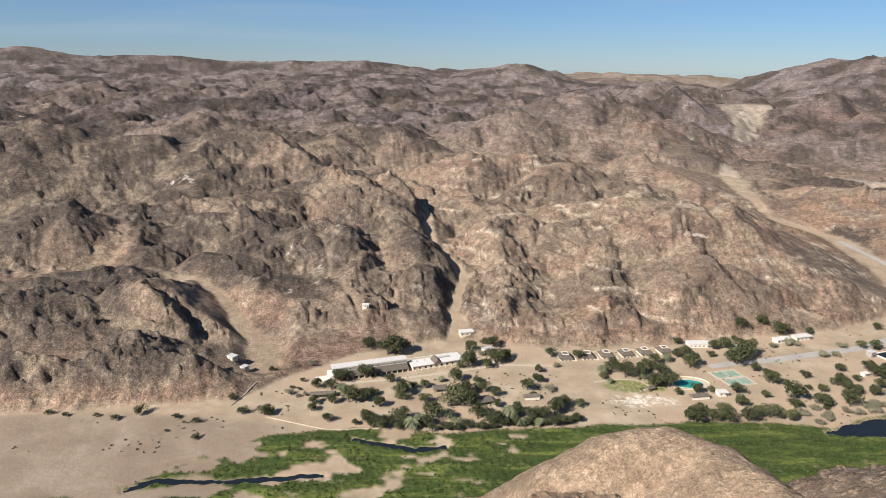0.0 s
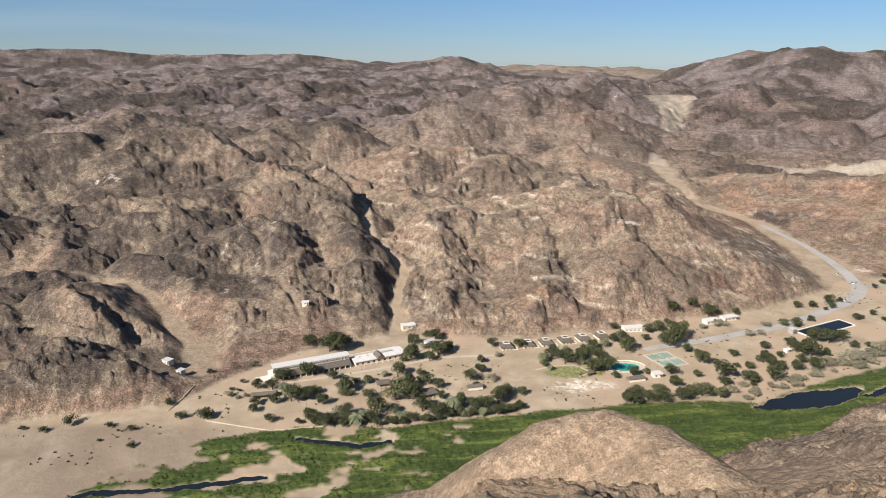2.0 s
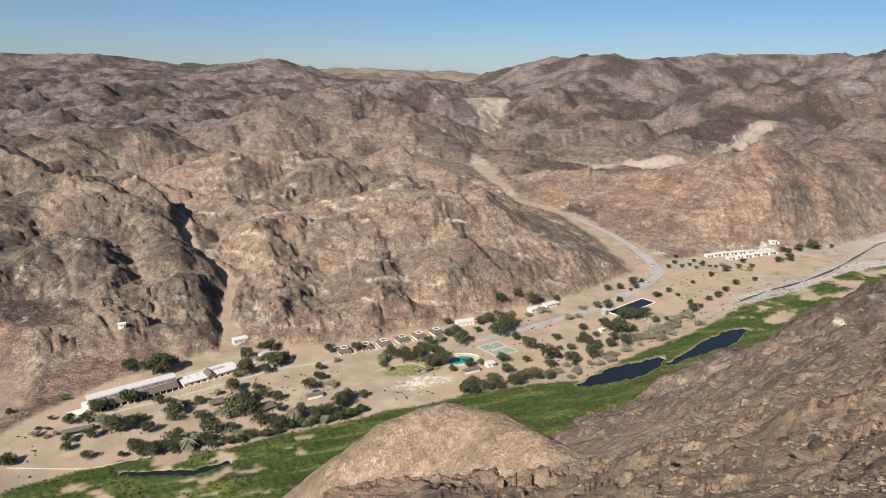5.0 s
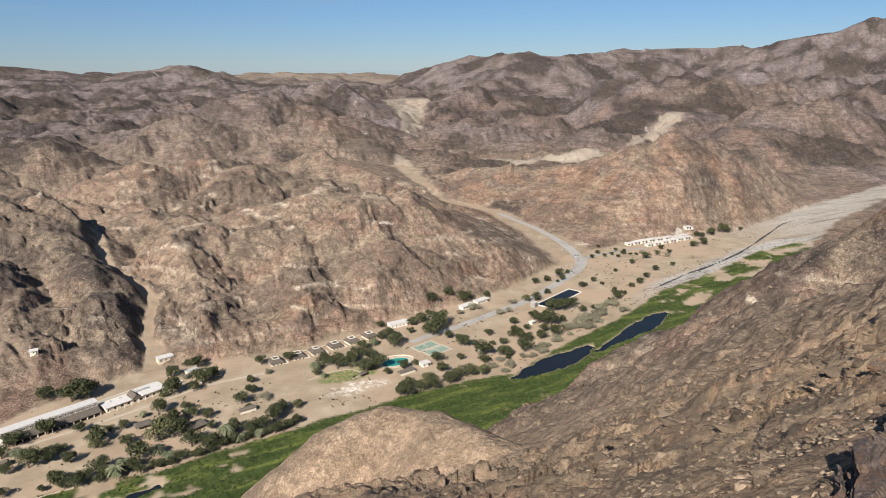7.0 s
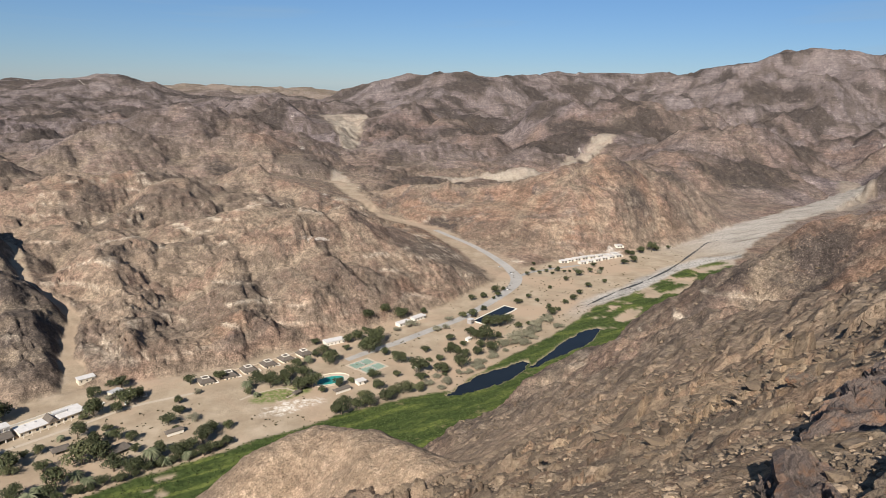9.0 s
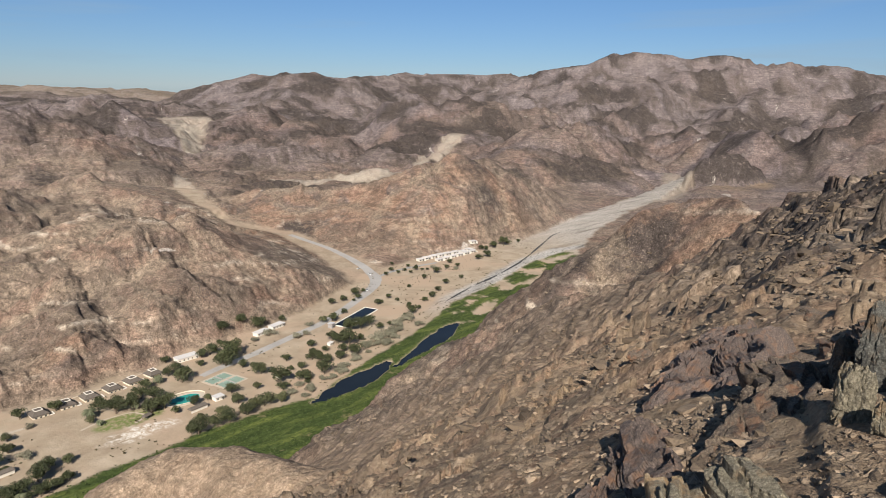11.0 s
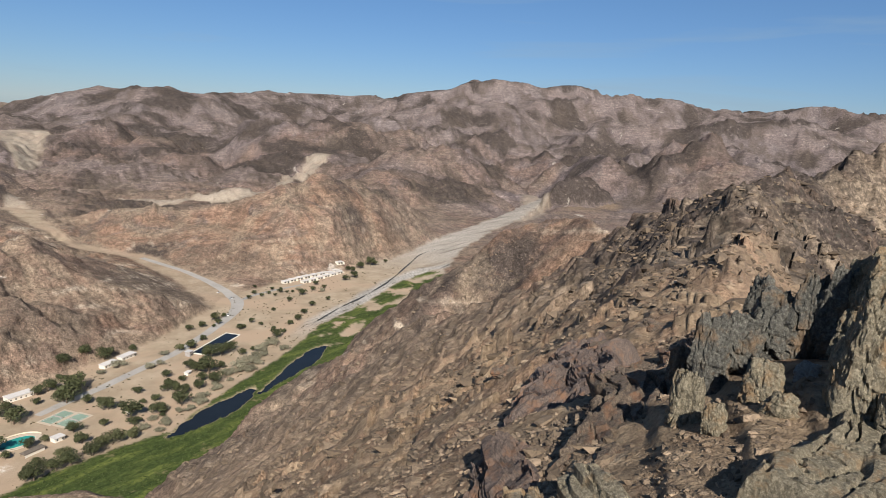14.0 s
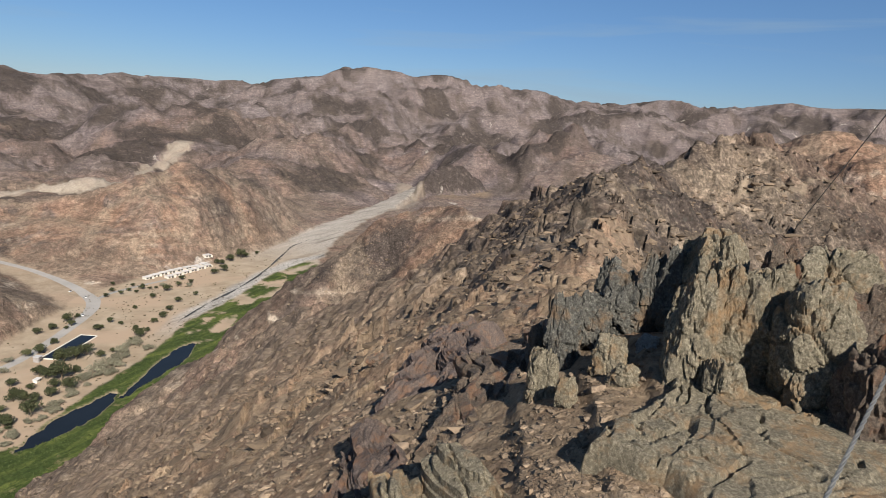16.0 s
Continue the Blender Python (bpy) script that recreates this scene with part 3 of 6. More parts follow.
def ground(x, y):
    """Height of the ground on the polar grid, and masks of its surface."""
    x, y = x.astype(np.float32), y.astype(np.float32)
    r = np.hypot(x, y)
    wide = np.clip(r / 150.0, 0.05, 1)
    wx = x + wide * (13 * fbm(x, y, 90, 3, 11) + 4 * fbm(x, y, 22, 2, 12))
    wy = y + wide * (13 * fbm(x, y, 90, 3, 21) + 4 * fbm(x, y, 22, 2, 22))
    out, far_side = outside_valley(x + 6 * perlin(x / 40, y / 40, 31), y + 6 * perlin(x / 33, y / 33, 32) + 2 * perlin(x / 7, y / 7, 33))
    out = np.where(x > 1760, np.maximum(out, (x - 1760) * 0.6), out)
    # upland that rises away from the river, rounded hills on it
    up = np.interp(np.clip(out, 0, 6000), [0, 60, 200, 700, 1500, 3600, 5000], [0, 12, 24, 42, 84, 178, 198])
    hills = 0.62 * np.abs(perlin(wx / 230, wy / 230, 41)) + 0.38 * np.abs(perlin(wx / 110 + 4, wy / 110, 42)) + 0.3 * perlin(x / 700, y / 700, 43)
    broad = 0.7 * np.abs(perlin(wx / 420 + 7, wy / 420, 44)) + 0.3 * np.abs(perlin(wx / 190, wy / 190 + 3, 50)) + 0.3 * perlin(x / 900, y / 900, 43)
    hills = hills + (broad - hills) * step(700, 1500, r)
    amp = np.interp(out, [0, 80, 500, 1500, 3000, 4200], [0, 6, 34, 46, 52, 20])
    upland = up + amp * (hills - 0.28)
    h = np.where(~far_side & (x < 1800), np.minimum(up * 0.5, 60), upland)
    for group in (HILLS_WEST, HILLS_MIDDLE, HILLS_EAST):
        for slope, top, line in group:
            h = smax(h, tent(wx, wy, line, slope, top), 6.0)
    for steep, gentle, top, line in SCARPS:
        h = smax(h, scarp(x + 0.45 * (wx - x), y + 0.45 * (wy - y), line, steep, gentle, top), 3.0)
    far_warp = step(1500, 3000, r) * 60
    fx, fy = wx + far_warp * fbm(x, y, 400, 3, 45), wy + far_warp * fbm(x, y, 400, 3, 46)
    for group in (SKYLINE_WEST, SKYLINE_EAST):
        for slope, top, line in group:
            h = smax(h, tent(fx, fy, line, slope, top), 8.0)
    # foothills and mountains cut into spurs, kept under the line of the horizon
    bear = np.degrees(np.arctan2(x, y))
    rise = step(1500, 2300, r) * np.interp(bear, [-40, 10, 40, 55, 110], [0.12, 0.15, 0.3, 1, 0.9])
    h = h + rise * 150 * (ridged(fx, fy, 560, 5, 151, 0.5) - 0.42)
    # broken country: sharp spurs and valleys over all the far land, calmer at the skyline
    far_land = step(1150, 1900, r) * np.interp(r, [0, 2700, 3500, 4100], [1, 1, 0.4, 0.1])
    d1, d2 = np.abs(perlin(fx / 360, fy / 360, 131)), np.abs(perlin(fx / 150 + 2, fy / 150, 135))
    h = h + far_land * (np.interp(x, [-600, 300, 900], [46, 50, 70]) * (d1 - 0.36) + 24 * (d2 - 0.3) + 26 * (ridged(fx, fy, 190, 4, 171) - 0.5))
    lid = 210 + r * np.interp(bear, SKY_AZ, SKY_SLOPE) - 0.008 * np.abs(np.interp(bear, SKY_AZ, SKY_R) - r) + 2
    h = np.where(r > 1300, -smax(-h, -lid, 4.0), h)
    h = h + far_side * step(20, 90, out) * np.clip(r / 700, 0, 1) * 3.5 * (ridged(wx, wy, 78, 4, 141) - 0.5)
    near = np.full(x.shape, -50.0)
    nx, ny = x + 0.35 * (wx - x), y + 0.35 * (wy - y)
    for slope, top, line in HILLS_NEAR:
        near = smax(near, tent(nx, ny, line, slope, top), 2.0)
    near = smax(near, scarp(nx, ny, [(190, 10, 202), (212, 3, 208), (229, -4, 212.5), (246, -13, 208.5)], 1.7, 0.55, 1.5), 1.5)
    h = np.where(y < 1000, smax(h, near, 3.0), h)
    flank = step(0.2, 0.05, np.arctan2(x, y)) * step(12, 40, r) * step(280, 210, r) * (y > 0)
    h = h - 0.13 * r * flank * step(4, 40, h)
    flat = step(3, -3, out)
    h = np.where(far_side & (out < 110), -smax(-h, -(1.0 * np.maximum(out, 0) + 0.5), 4.0), h)
    # low cliff of flat beds behind the cottages
    cliff = np.interp(x, [25, 60, 205, 240], [0, 1, 1, 0]) * far_side * step(70, 30, out)
    edge = out + 3 * perlin(x / 11, y / 11, 35) + 1.5 * perlin(x / 4, y / 4, 36)
    h = h + cliff * (3.2 * step(4, 5.5, edge) + 3.2 * step(9, 10.5, edge) + 3.0 * step(14, 16, edge))
    h = h * (1 - flat)
    # rain-cut furrows down the flanks, from large to small
    lift = step(2.0, 22.0, h) * step(0, 16, out)
    wob = np.clip(r / 300, 0, 1)
    knoll = step(95, 60, np.hypot(x - 85, y - 205))
    b1, b2, b3 = np.abs(perlin(wx / 120, wy / 120, 47)), np.abs(perlin(wx / 48 + 3, wy / 48, 48)), np.abs(perlin(x / 19, y / 19 + 5, 49))
    h = h + lift * wob * (23 * (b1 - 0.3) + 8 * (b2 - 0.3) + 1.4 * (b3 - 0.3)) * np.interp(r, [0, 300, 600, 1300, 2500], [0.3, 0.5, 0.9, 0.8, 0.8]) * np.interp(r, [3300, 4000], [1, 0.35]) * (1 - 0.85 * knoll)
    low = far_land * (step(0.14, 0.03, d1) + 0.6 * step(0.12, 0.03, d2)) + step(0.16, 0.03, b1) * 0.8 + step(0.14, 0.03, b2) * 0.5
    gx, gy = gradient(h, x, y)
    scale = np.interp(r, [0, 30, 150, 700, 2000, 4000], [0.02, 0.06, 0.5, 1, 1.4, 2.0])
    furrow = 0
    for i, (size, amount) in enumerate(((110, 1.6), (46, 1.3), (20, 0.9), (9, 0.6))):
        level = np.exp2(np.round(np.log2(scale)))
        v, vx, vy = gullies(x, y, gx, gy, size * level, 300 + i)
        a = amount * level * lift * np.clip(np.hypot(gx, gy) * 2.2, 0, 1) * np.interp(r, [0, 900, 2500], [0.4, 0.6, 0.85]) * (1 - 0.9 * knoll)
        h, gx, gy = h + a * v, gx + 0.8 * a * vx, gy + 0.8 * a * vy
        furrow = furrow + v * 0.5 ** i
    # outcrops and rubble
    # mask of crags, raised on flanks turned from the sun to paint their shade
    crag_shade = step(0.5, 0.66, fbm(x, y, 120, 4, 61) * 0.5 + 0.5 + 0.06 * furrow + 0.18 * (0.8 * gx - 0.3 * gy < -0.12))
    crag_shade = crag_shade * (1 - knoll)
    h = h + lift * np.clip(r / 400, 0, 1) * (1 - 0.8 * knoll) * (0.3 + 1.7 * crag_shade) * (2.0 * (ridged(x, y, 24, 4, 71) - 0.5))
    brow = lift * step(340, 220, r) * step(1.15, 1.4, np.arctan2(x, y)) * step(50, 100, r)
    h = h + brow * 2.6 * (ridged(x, y, 13, 4, 79) - 0.5)
    ribs = lift * step(0.02, 0.18, fbm(x, y, 26, 3, 88)) * step(5, 12, r) * step(300, 160, r) * (1 - knoll)
    h = h + ribs * 2.2 * (ridged(x, y, 9, 4, 89) - 0.4) * np.clip(r / 40, 0.2, 1)
    rub = lift * step(900, 300, r) * np.clip(r / 60, 0.0, 1)
    h = h + rub * 1.1 * (ridged(x, y, 7, 2, 73) - 0.5)
    # broken crags: near the camera, and on the far flanks
    rocky = lift * step(460, 330, r) * step(8, 16, r) * (1 - knoll) * step(0.22, 0.5, np.arctan2(x, y))
    patch = step(-0.02, 0.2, fbm(x, y, 45, 3, 160))
    small = step(-0.15, 0.2, fbm(x, y, 12, 3, 165))
    h = h + rocky * (patch * 3.0 * blocks(x, y, 15, 161) * np.clip(r / 60, 0.15, 1) + (0.3 + 0.7 * small) * (1.7 * blocks(x, y, 6.0, 162) * np.clip(r / 50, 0.2, 1) + 0.6 * step(190, 90, r) * blocks(x, y, 2.4, 163)) * np.clip(r / 35, 0.25, 1) + 0.22 * step(70, 35, r) * blocks(x, y, 0.9, 164))
    flank = lift * far_side * step(380, 440, r) * np.interp(r, [1500, 3200], [1, 0.7])
    h = h + flank * (0.25 + 0.75 * crag_shade) * (3.0 * blocks(wx, wy, 44, 166) + 2.6 * blocks(wx, wy, 19, 167) + 1.7 * step(1100, 700, r) * blocks(x, y, 8.5, 168))
    # strata that stand out as ledges on the flanks
    band = h + 4 * fbm(x, y, 80, 2, 81) + 0.12 * x
    saw = (band / 8.0) % 1.0
    ledge = np.minimum(saw / 0.75, (1 - saw) / 0.25)
    fold = step(-0.1, 0.25, fbm(x, y, 150, 2, 83))
    h = h + lift * np.clip(r / 150, 0, 1) * (1 - 0.75 * knoll) * (1.6 + 2.6 * fold) * (ledge - 0.5)
    saw = ((band + 1.5 * fbm(x, y, 30, 2, 84)) / 3.3) % 1.0
    h = h + lift * step(300, 420, r) * step(1300, 800, r) * (0.5 + 0.9 * fold) * (np.minimum(saw / 0.7, (1 - saw) / 0.3) - 0.5)
    curve = (h + 26 * fbm(x, y, 170, 3, 111) + 0.10 * y + 0.06 * x) / 17.0
    curve = np.abs(curve % 1.0 - 0.5)
    vein = lift * step(0.10, 0.03, curve + 0.04 * perlin(x / 12, y / 12, 112)) * step(0.0, 0.18, fbm(x, y, 95, 3, 113) + 0.02) * np.interp(x, [-30, 60, 420, 600], [0.25, 1, 1, 0.3]) * step(1500, 900, r) * step(350, 420, r)
    # stones and bedrock round the camera
    close = step(90, 25, r)
    h = h + close * (1 - 0.85 * step(9, 6, r) * step(0.7, 1.1, np.arctan2(x, y))) * (0.5 * (ridged(wx, wy, 5.0, 3, 75) - 0.5) * np.clip(r / 8, 0.25, 1) + 0.14 * (ridged(x, y, 1.1, 3, 76) - 0.5))
    # tilted beds that break off in steps
    bed = (0.94 * y - 0.34 * x + 0.35 * fbm(x, y, 2.5, 3, 77)) / 0.55
    saw = bed % 1.0
    h = h + step(40, 14, r) * 0.07 * (np.minimum(saw / 0.85, (1 - saw) / 0.15) - 0.5) * step(-0.25, 0.15, fbm(x, y, 4.0, 2, 78))
    # washes cut down to their floors
    sand = np.zeros(x.shape)
    for line, bank, bare, reach in ((SIDE_VALLEY, 0.4, 0.75, 110), (HIGH_BASIN, 0.3, 1.0, 60), (EAST_WASH, 0.3, 0.9, 120), (UPSTREAM, 0.9, 0.6, 60), (MAIN_GULLY, 1.5, 0.8, 200), (LEFT_GULLY, 1.3, 0.25, 200), (CAMP_GULLY, 0.6, 0.45, 200), (PALE_BASIN, 0.3, 0.5, 200)):
        d, (z, hw) = along(wx, wy, line)
        off, open_bank = np.maximum(0, d - hw), np.interp(r, [750, 1300], [1, 0.35])
        floor = z + bank * open_bank * np.minimum(off, reach) + 0.75 * np.maximum(0, off - reach)
        h = -smax(-h, -floor, 3.0)
        sand = np.maximum(sand, bare * step(1.35, 0.7, d / hw + 0.3 * perlin(x / 9, y / 9, 97)))
    h = h * (1 - 0.85 * step(240, 130, np.hypot(x - 1690, y - 655)) * (h > 0))
    block = tent(wx, wy, BUTTE, 1.5, 4) + 9 * (ridged(x, y, 40, 3, 107) - 0.5)
    butte = step(-2, 6, block - h) * step(260, 150, np.hypot(x - 1690, y - 660))
    h = np.where(butte > 0, np.maximum(h, block), h)
    bearing = np.degrees(np.arctan2(x, y))
    sand = np.maximum(sand, 0.35 * step(3700, 4100, r) * step(7, 11, bearing) * step(33, 28, bearing))
    for line in RIDGE_PATHS:
        d, _ = along(x, y, line)
        sand = np.maximum(sand, 0.45 * step(1.2, 0.5, d + perlin(x / 3, y / 3, 96)))
    floor_z = 0.3 * fbm(x, y, 25, 3, 91)
    h = h * (1 - flat) + flat * floor_z
    sand = np.maximum(sand, flat)
    # river bed: reeds, channels
    beds = river_top(x) + 5 * fbm(x, y, 30, 3, 95) - y
    reed = flat * step(-1, 2, beds) * step(-230, -160, x + 0.4 * (y - 300)) * step(790, 740, x)
    bars = step(-0.02, 0.12, fbm(x, y * 1.8, 34, 3, 97) - np.interp(x, [-200, -90, 0, 60, 380, 460, 760], [-0.05, 0.02, 0.08, 0.5, 0.6, 0.08, 0.0]))
    reed = reed * (1 - bars)
    for line, deep, bare in ((RIVER, 1.3, 1.15), (UPPER_RIVER, 1.3, 1.15), (POOLS, 1.0, 0.95), (BACKWATER, 1.0, 0.95), (RAPIDS, 0.9, 0.72)):
        d, (hw,) = along(x + 1.6 * perlin(x / 14, y / 14, 98), y + 1.6 * perlin(x / 9, y / 9, 99), line)
        cut = step(1.5, 0.6, d / hw)
        h = h - deep * cut * flat
        reed = reed * (1 - step(bare, bare - 0.25, d / hw))
    h = h + reed * (0.5 + 0.5 * perlin(x / 3.1, y / 3.1, 92))
    gravel = flat * step(-26, -14, beds) * step(2, -3, beds) * step(400, 520, x)
    lawn = flat * step(1.15, 0.9, np.hypot((x - 141) / 21, (y - 415) / 10) + 0.2 * fbm(x, y, 9, 2, 93))
    lime = flat * step(1.2, 0.6, np.hypot((x - 140) / 24, (y - 394) / 9) + 0.5 * fbm(x, y, 8, 3, 94))
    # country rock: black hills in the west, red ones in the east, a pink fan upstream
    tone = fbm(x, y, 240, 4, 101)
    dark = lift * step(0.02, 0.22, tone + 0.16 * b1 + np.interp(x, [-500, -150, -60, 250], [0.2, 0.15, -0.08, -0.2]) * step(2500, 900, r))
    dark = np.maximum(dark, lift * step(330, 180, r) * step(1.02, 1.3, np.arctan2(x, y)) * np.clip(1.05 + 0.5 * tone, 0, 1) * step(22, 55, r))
    # dark rock along the gully spine, its shaded face put in as colour
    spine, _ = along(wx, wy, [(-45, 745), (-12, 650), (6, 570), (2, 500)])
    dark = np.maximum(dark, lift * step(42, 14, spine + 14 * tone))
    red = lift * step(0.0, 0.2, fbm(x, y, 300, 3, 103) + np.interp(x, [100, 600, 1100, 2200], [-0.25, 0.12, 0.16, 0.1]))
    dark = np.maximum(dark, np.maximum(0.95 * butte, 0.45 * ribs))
    pink = step(1.1, 0.7, np.hypot((x - 1560) / 230, (y - 600) / 70) + 0.3 * tone)
    gx, gy = gradient(h, x, y)
    gentle = step(0.42, 0.12, np.hypot(gx, gy)) * lift
    GRID["reed"] = reed
    gravel = np.maximum(gravel, 0.75 * flat * step(640, 900, x))
    gravel = np.maximum(gravel, 0.4 * (sand > 0.3) * sand * step(1150, 1350, r) * step(3000, 2500, r))
    pink = pink * np.maximum(gentle, flat)
    silt = flat * step(-40, -120, x + 10 * perlin(x / 30, y / 30, 181)) * step(6, -6, y - np.interp(x, [-400, -250, -146, -87, -40], [360, 372, 372, 362, 352]))
    return h, {"sand": sand, "silt": silt, "reed": reed, "gravel": gravel, "lime": lime, "lawn": lawn, "low": np.clip(low, 0, 1) * lift * step(2000, 1000, r), "dark": dark, "pink": np.maximum(pink, 0.75 * knoll), "red": red, "crag_shade": np.maximum(crag_shade, 0.8 * cliff * step(3, 6, out) * step(24, 17, out)) * lift * np.interp(r, [0, 120, 400], [0.35, 0.5, 1]), "furrow": furrow * 0.5 + 0.5, "gentle": gentle, "ridge": step(320, 40, r) * (1 - 0.7 * step(30, 75, r) * step(1.02, 1.3, np.arctan2(x, y))), "vein": vein}


def ground_z(px, py):
    """Height of the finished ground at a place."""
    az = math.degrees(math.atan2(px, py))
    az = az + 360 if az < -37 else az
    j = float(np.interp(az, GRID["az"], np.arange(len(GRID["az"]))))
    i = float(np.interp(math.hypot(px, py), GRID["r"], np.arange(len(GRID["r"]))))
    i0, j0 = min(int(i), len(GRID["r"]) - 2), min(int(j), len(GRID["az"]) - 2)
    u, v, h = i - i0, j - j0, GRID["h"]
    return float((h[i0, j0] * (1 - u) + h[i0 + 1, j0] * u) * (1 - v) + (h[i0, j0 + 1] * (1 - u) + h[i0 + 1, j0 + 1] * u) * v)


def build_ground():
    az = np.concatenate([np.arange(-37, 107, 0.15), np.arange(107, 323, 4.0)])
    r = np.concatenate([np.geomspace(1.0, 60, 225, endpoint=False), np.geomspace(60, 900, 475, endpoint=False), np.geomspace(900, 4950, 230)])
    A, Rr = np.meshgrid(np.radians(az), r)
    x, y = Rr * np.sin(A), Rr * np.cos(A)
    h, masks = ground(x, y)
    GRID.update(az=az, r=r, h=h)
    nr, na = x.shape
    verts = np.empty((nr * na + 1, 3), np.float32)
    verts[:-1, 0], verts[:-1, 1], verts[:-1, 2] = x.ravel(), y.ravel(), h.ravel()
    verts[-1] = (0, 0, h[0].mean())
    i, j = np.meshgrid(np.arange(nr - 1), np.arange(na), indexing="ij")
    k = (j + 1) % na
    quads = np.stack([i * na + j, i * na + k, (i + 1) * na + k, (i + 1) * na + j], -1).reshape(-1, 4)[:, ::-1]
    j = np.arange(na)
    tris = np.stack([np.full(na, nr * na), (j + 1) % na, j], -1)[:, ::-1]
    loops = np.concatenate([quads.ravel(), tris.ravel()]).astype(np.int32)
    starts = np.concatenate([np.arange(len(quads)) * 4, len(quads) * 4 + np.arange(na) * 3]).astype(np.int32)
    me = bpy.data.meshes.new("ground")
    me.vertices.add(len(verts))
    me.vertices.foreach_set("co", verts.ravel())
    me.loops.add(len(loops))
    me.loops.foreach_set("vertex_index", loops)
    me.polygons.add(len(starts))
    me.polygons.foreach_set("loop_start", starts)
    me.update(calc_edges=True)
    rr = np.hypot(x, y)
    # far and range follow distance from the camera and carry the painted haze
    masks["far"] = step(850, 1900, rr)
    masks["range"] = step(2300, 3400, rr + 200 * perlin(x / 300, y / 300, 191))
    masks["close"] = step(90, 12, rr)
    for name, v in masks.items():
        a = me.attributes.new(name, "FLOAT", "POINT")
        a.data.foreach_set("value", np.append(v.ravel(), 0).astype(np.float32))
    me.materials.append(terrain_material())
    me.shade_smooth()
    return tagged(new("ground", me), "brown rocky desert hills and sandy valley floor", "ground", kind="structure")


build_ground()


# ---- building kit ----
def part(name, bm, material, parent, label=""):
    """One bmesh as one mesh object under a thing or a part."""
    me = bpy.data.meshes.new(name)
    bm.to_mesh(me)
    bm.free()
    me.materials.append(material)
    ob = new(name, me)
    ob.parent = parent
    return tagged(ob, label) if label else ob


def thing(name, place, label, category, group="", turn=0.0):
    ob = new(name)
    ob.matrix_world = pose(*place, 0, 0, turn)
    return tagged(ob, label, category, group)


def box(bm, x0, x1, y0, y1, z0, z1):
    v = [bm.verts.new((x, y, z)) for z in (z0, z1) for x, y in ((x0, y0), (x1, y0), (x1, y1), (x0, y1))]
    for f in ((3, 2, 1, 0), (4, 5, 6, 7), (0, 1, 5, 4), (1, 2, 6, 5), (2, 3, 7, 6), (3, 0, 4, 7)):
        bm.faces.new([v[i] for i in f])
    return v


def boxes(*dims):
    bm = bmesh.new()
    for d in dims:
        box(bm, *d)
    return bm


def solid(points, faces):
    bm = bmesh.new()
    v = [bm.verts.new(p) for p in points]
    for f in faces:
        bm.faces.new([v[i] for i in f])
    bmesh.ops.recalc_face_normals(bm, faces=bm.faces)
    return bm


def tube(bm, a, b, r0, r1, sides=7):
    a, b = Vector(a), Vector(b)
    q = (b - a).to_track_quat("Z", "Y")
    rings = []
    for c, r in ((a, r0), (b, r1)):
        rings.append([bm.verts.new(c + q @ Vector((r * math.cos(k * 2 * math.pi / sides), r * math.sin(k * 2 * math.pi / sides), 0))) for k in range(sides)])
    for k in range(sides):
        bm.faces.new((rings[0][k], rings[0][(k + 1) % sides], rings[1][(k + 1) % sides], rings[1][k]))
    bm.faces.new(rings[1])
    bm.faces.new(rings[0][::-1])
    return bm


WHITE = plain("white_plaster", (0.64, 0.59, 0.51), 0.8, 0.15)
CREAM = plain("cream_plaster", (0.62, 0.54, 0.42), 0.85, 0.2)
THATCH = plain("dark_thatch", (0.12, 0.10, 0.082), 0.95, 0.4, 0.6, 0.08)
ROOF_WHITE = plain("white_roof_sheet", (0.55, 0.52, 0.49), 0.6, 0.2)
ROOF_GREY = plain("grey_roof_sheet", (0.42, 0.41, 0.40), 0.6, 0.25)
GREY_WALL = plain("grey_wall", (0.27, 0.25, 0.235), 0.85, 0.25)
PANE = plain("dark_pane", (0.03, 0.035, 0.04), 0.15, 0.2, spec=0.5)
CONCRETE = plain("concrete", (0.48, 0.45, 0.40), 0.9, 0.25)
PAVING = plain("pale_paving", (0.44, 0.365, 0.28), 0.9, 0.2)
BARK = plain("bark", (0.12, 0.09, 0.065), 0.95, 0.4)
COURT = plain("green_court", (0.20, 0.27, 0.21), 0.9, 0.2, 6.0)
ROAD = plain("grey_gravel_road", (0.30, 0.28, 0.255), 0.95, 0.2, 8.0)
RUBBER = plain("rubber", (0.03, 0.03, 0.03), 0.8, 0.2)
PAINT_WHITE = plain("white_paint", (0.75, 0.75, 0.74), 0.35, 0.1, spec=0.5)
STEEL = plain("grey_steel", (0.22, 0.22, 0.21), 0.6, 0.3, 0.2, 0.002, metal=0.8)
LEAF_DARK = leaf("dark_leaves", (0.026, 0.031, 0.014), (0.08, 0.086, 0.036))
LEAF_OLIVE = leaf("olive_leaves", (0.045, 0.05, 0.022), (0.11, 0.11, 0.05))
LEAF_GREY = leaf("grey_leaves", (0.11, 0.105, 0.07), (0.24, 0.22, 0.155))
LEAF_PALM = leaf("palm_leaves", (0.06, 0.07, 0.035), (0.17, 0.17, 0.10))
ROCK_GREY = near_rock("lichen_grey_rock", (0.21, 0.18, 0.125), (0.43, 0.37, 0.265), (0.31, 0.195, 0.10))
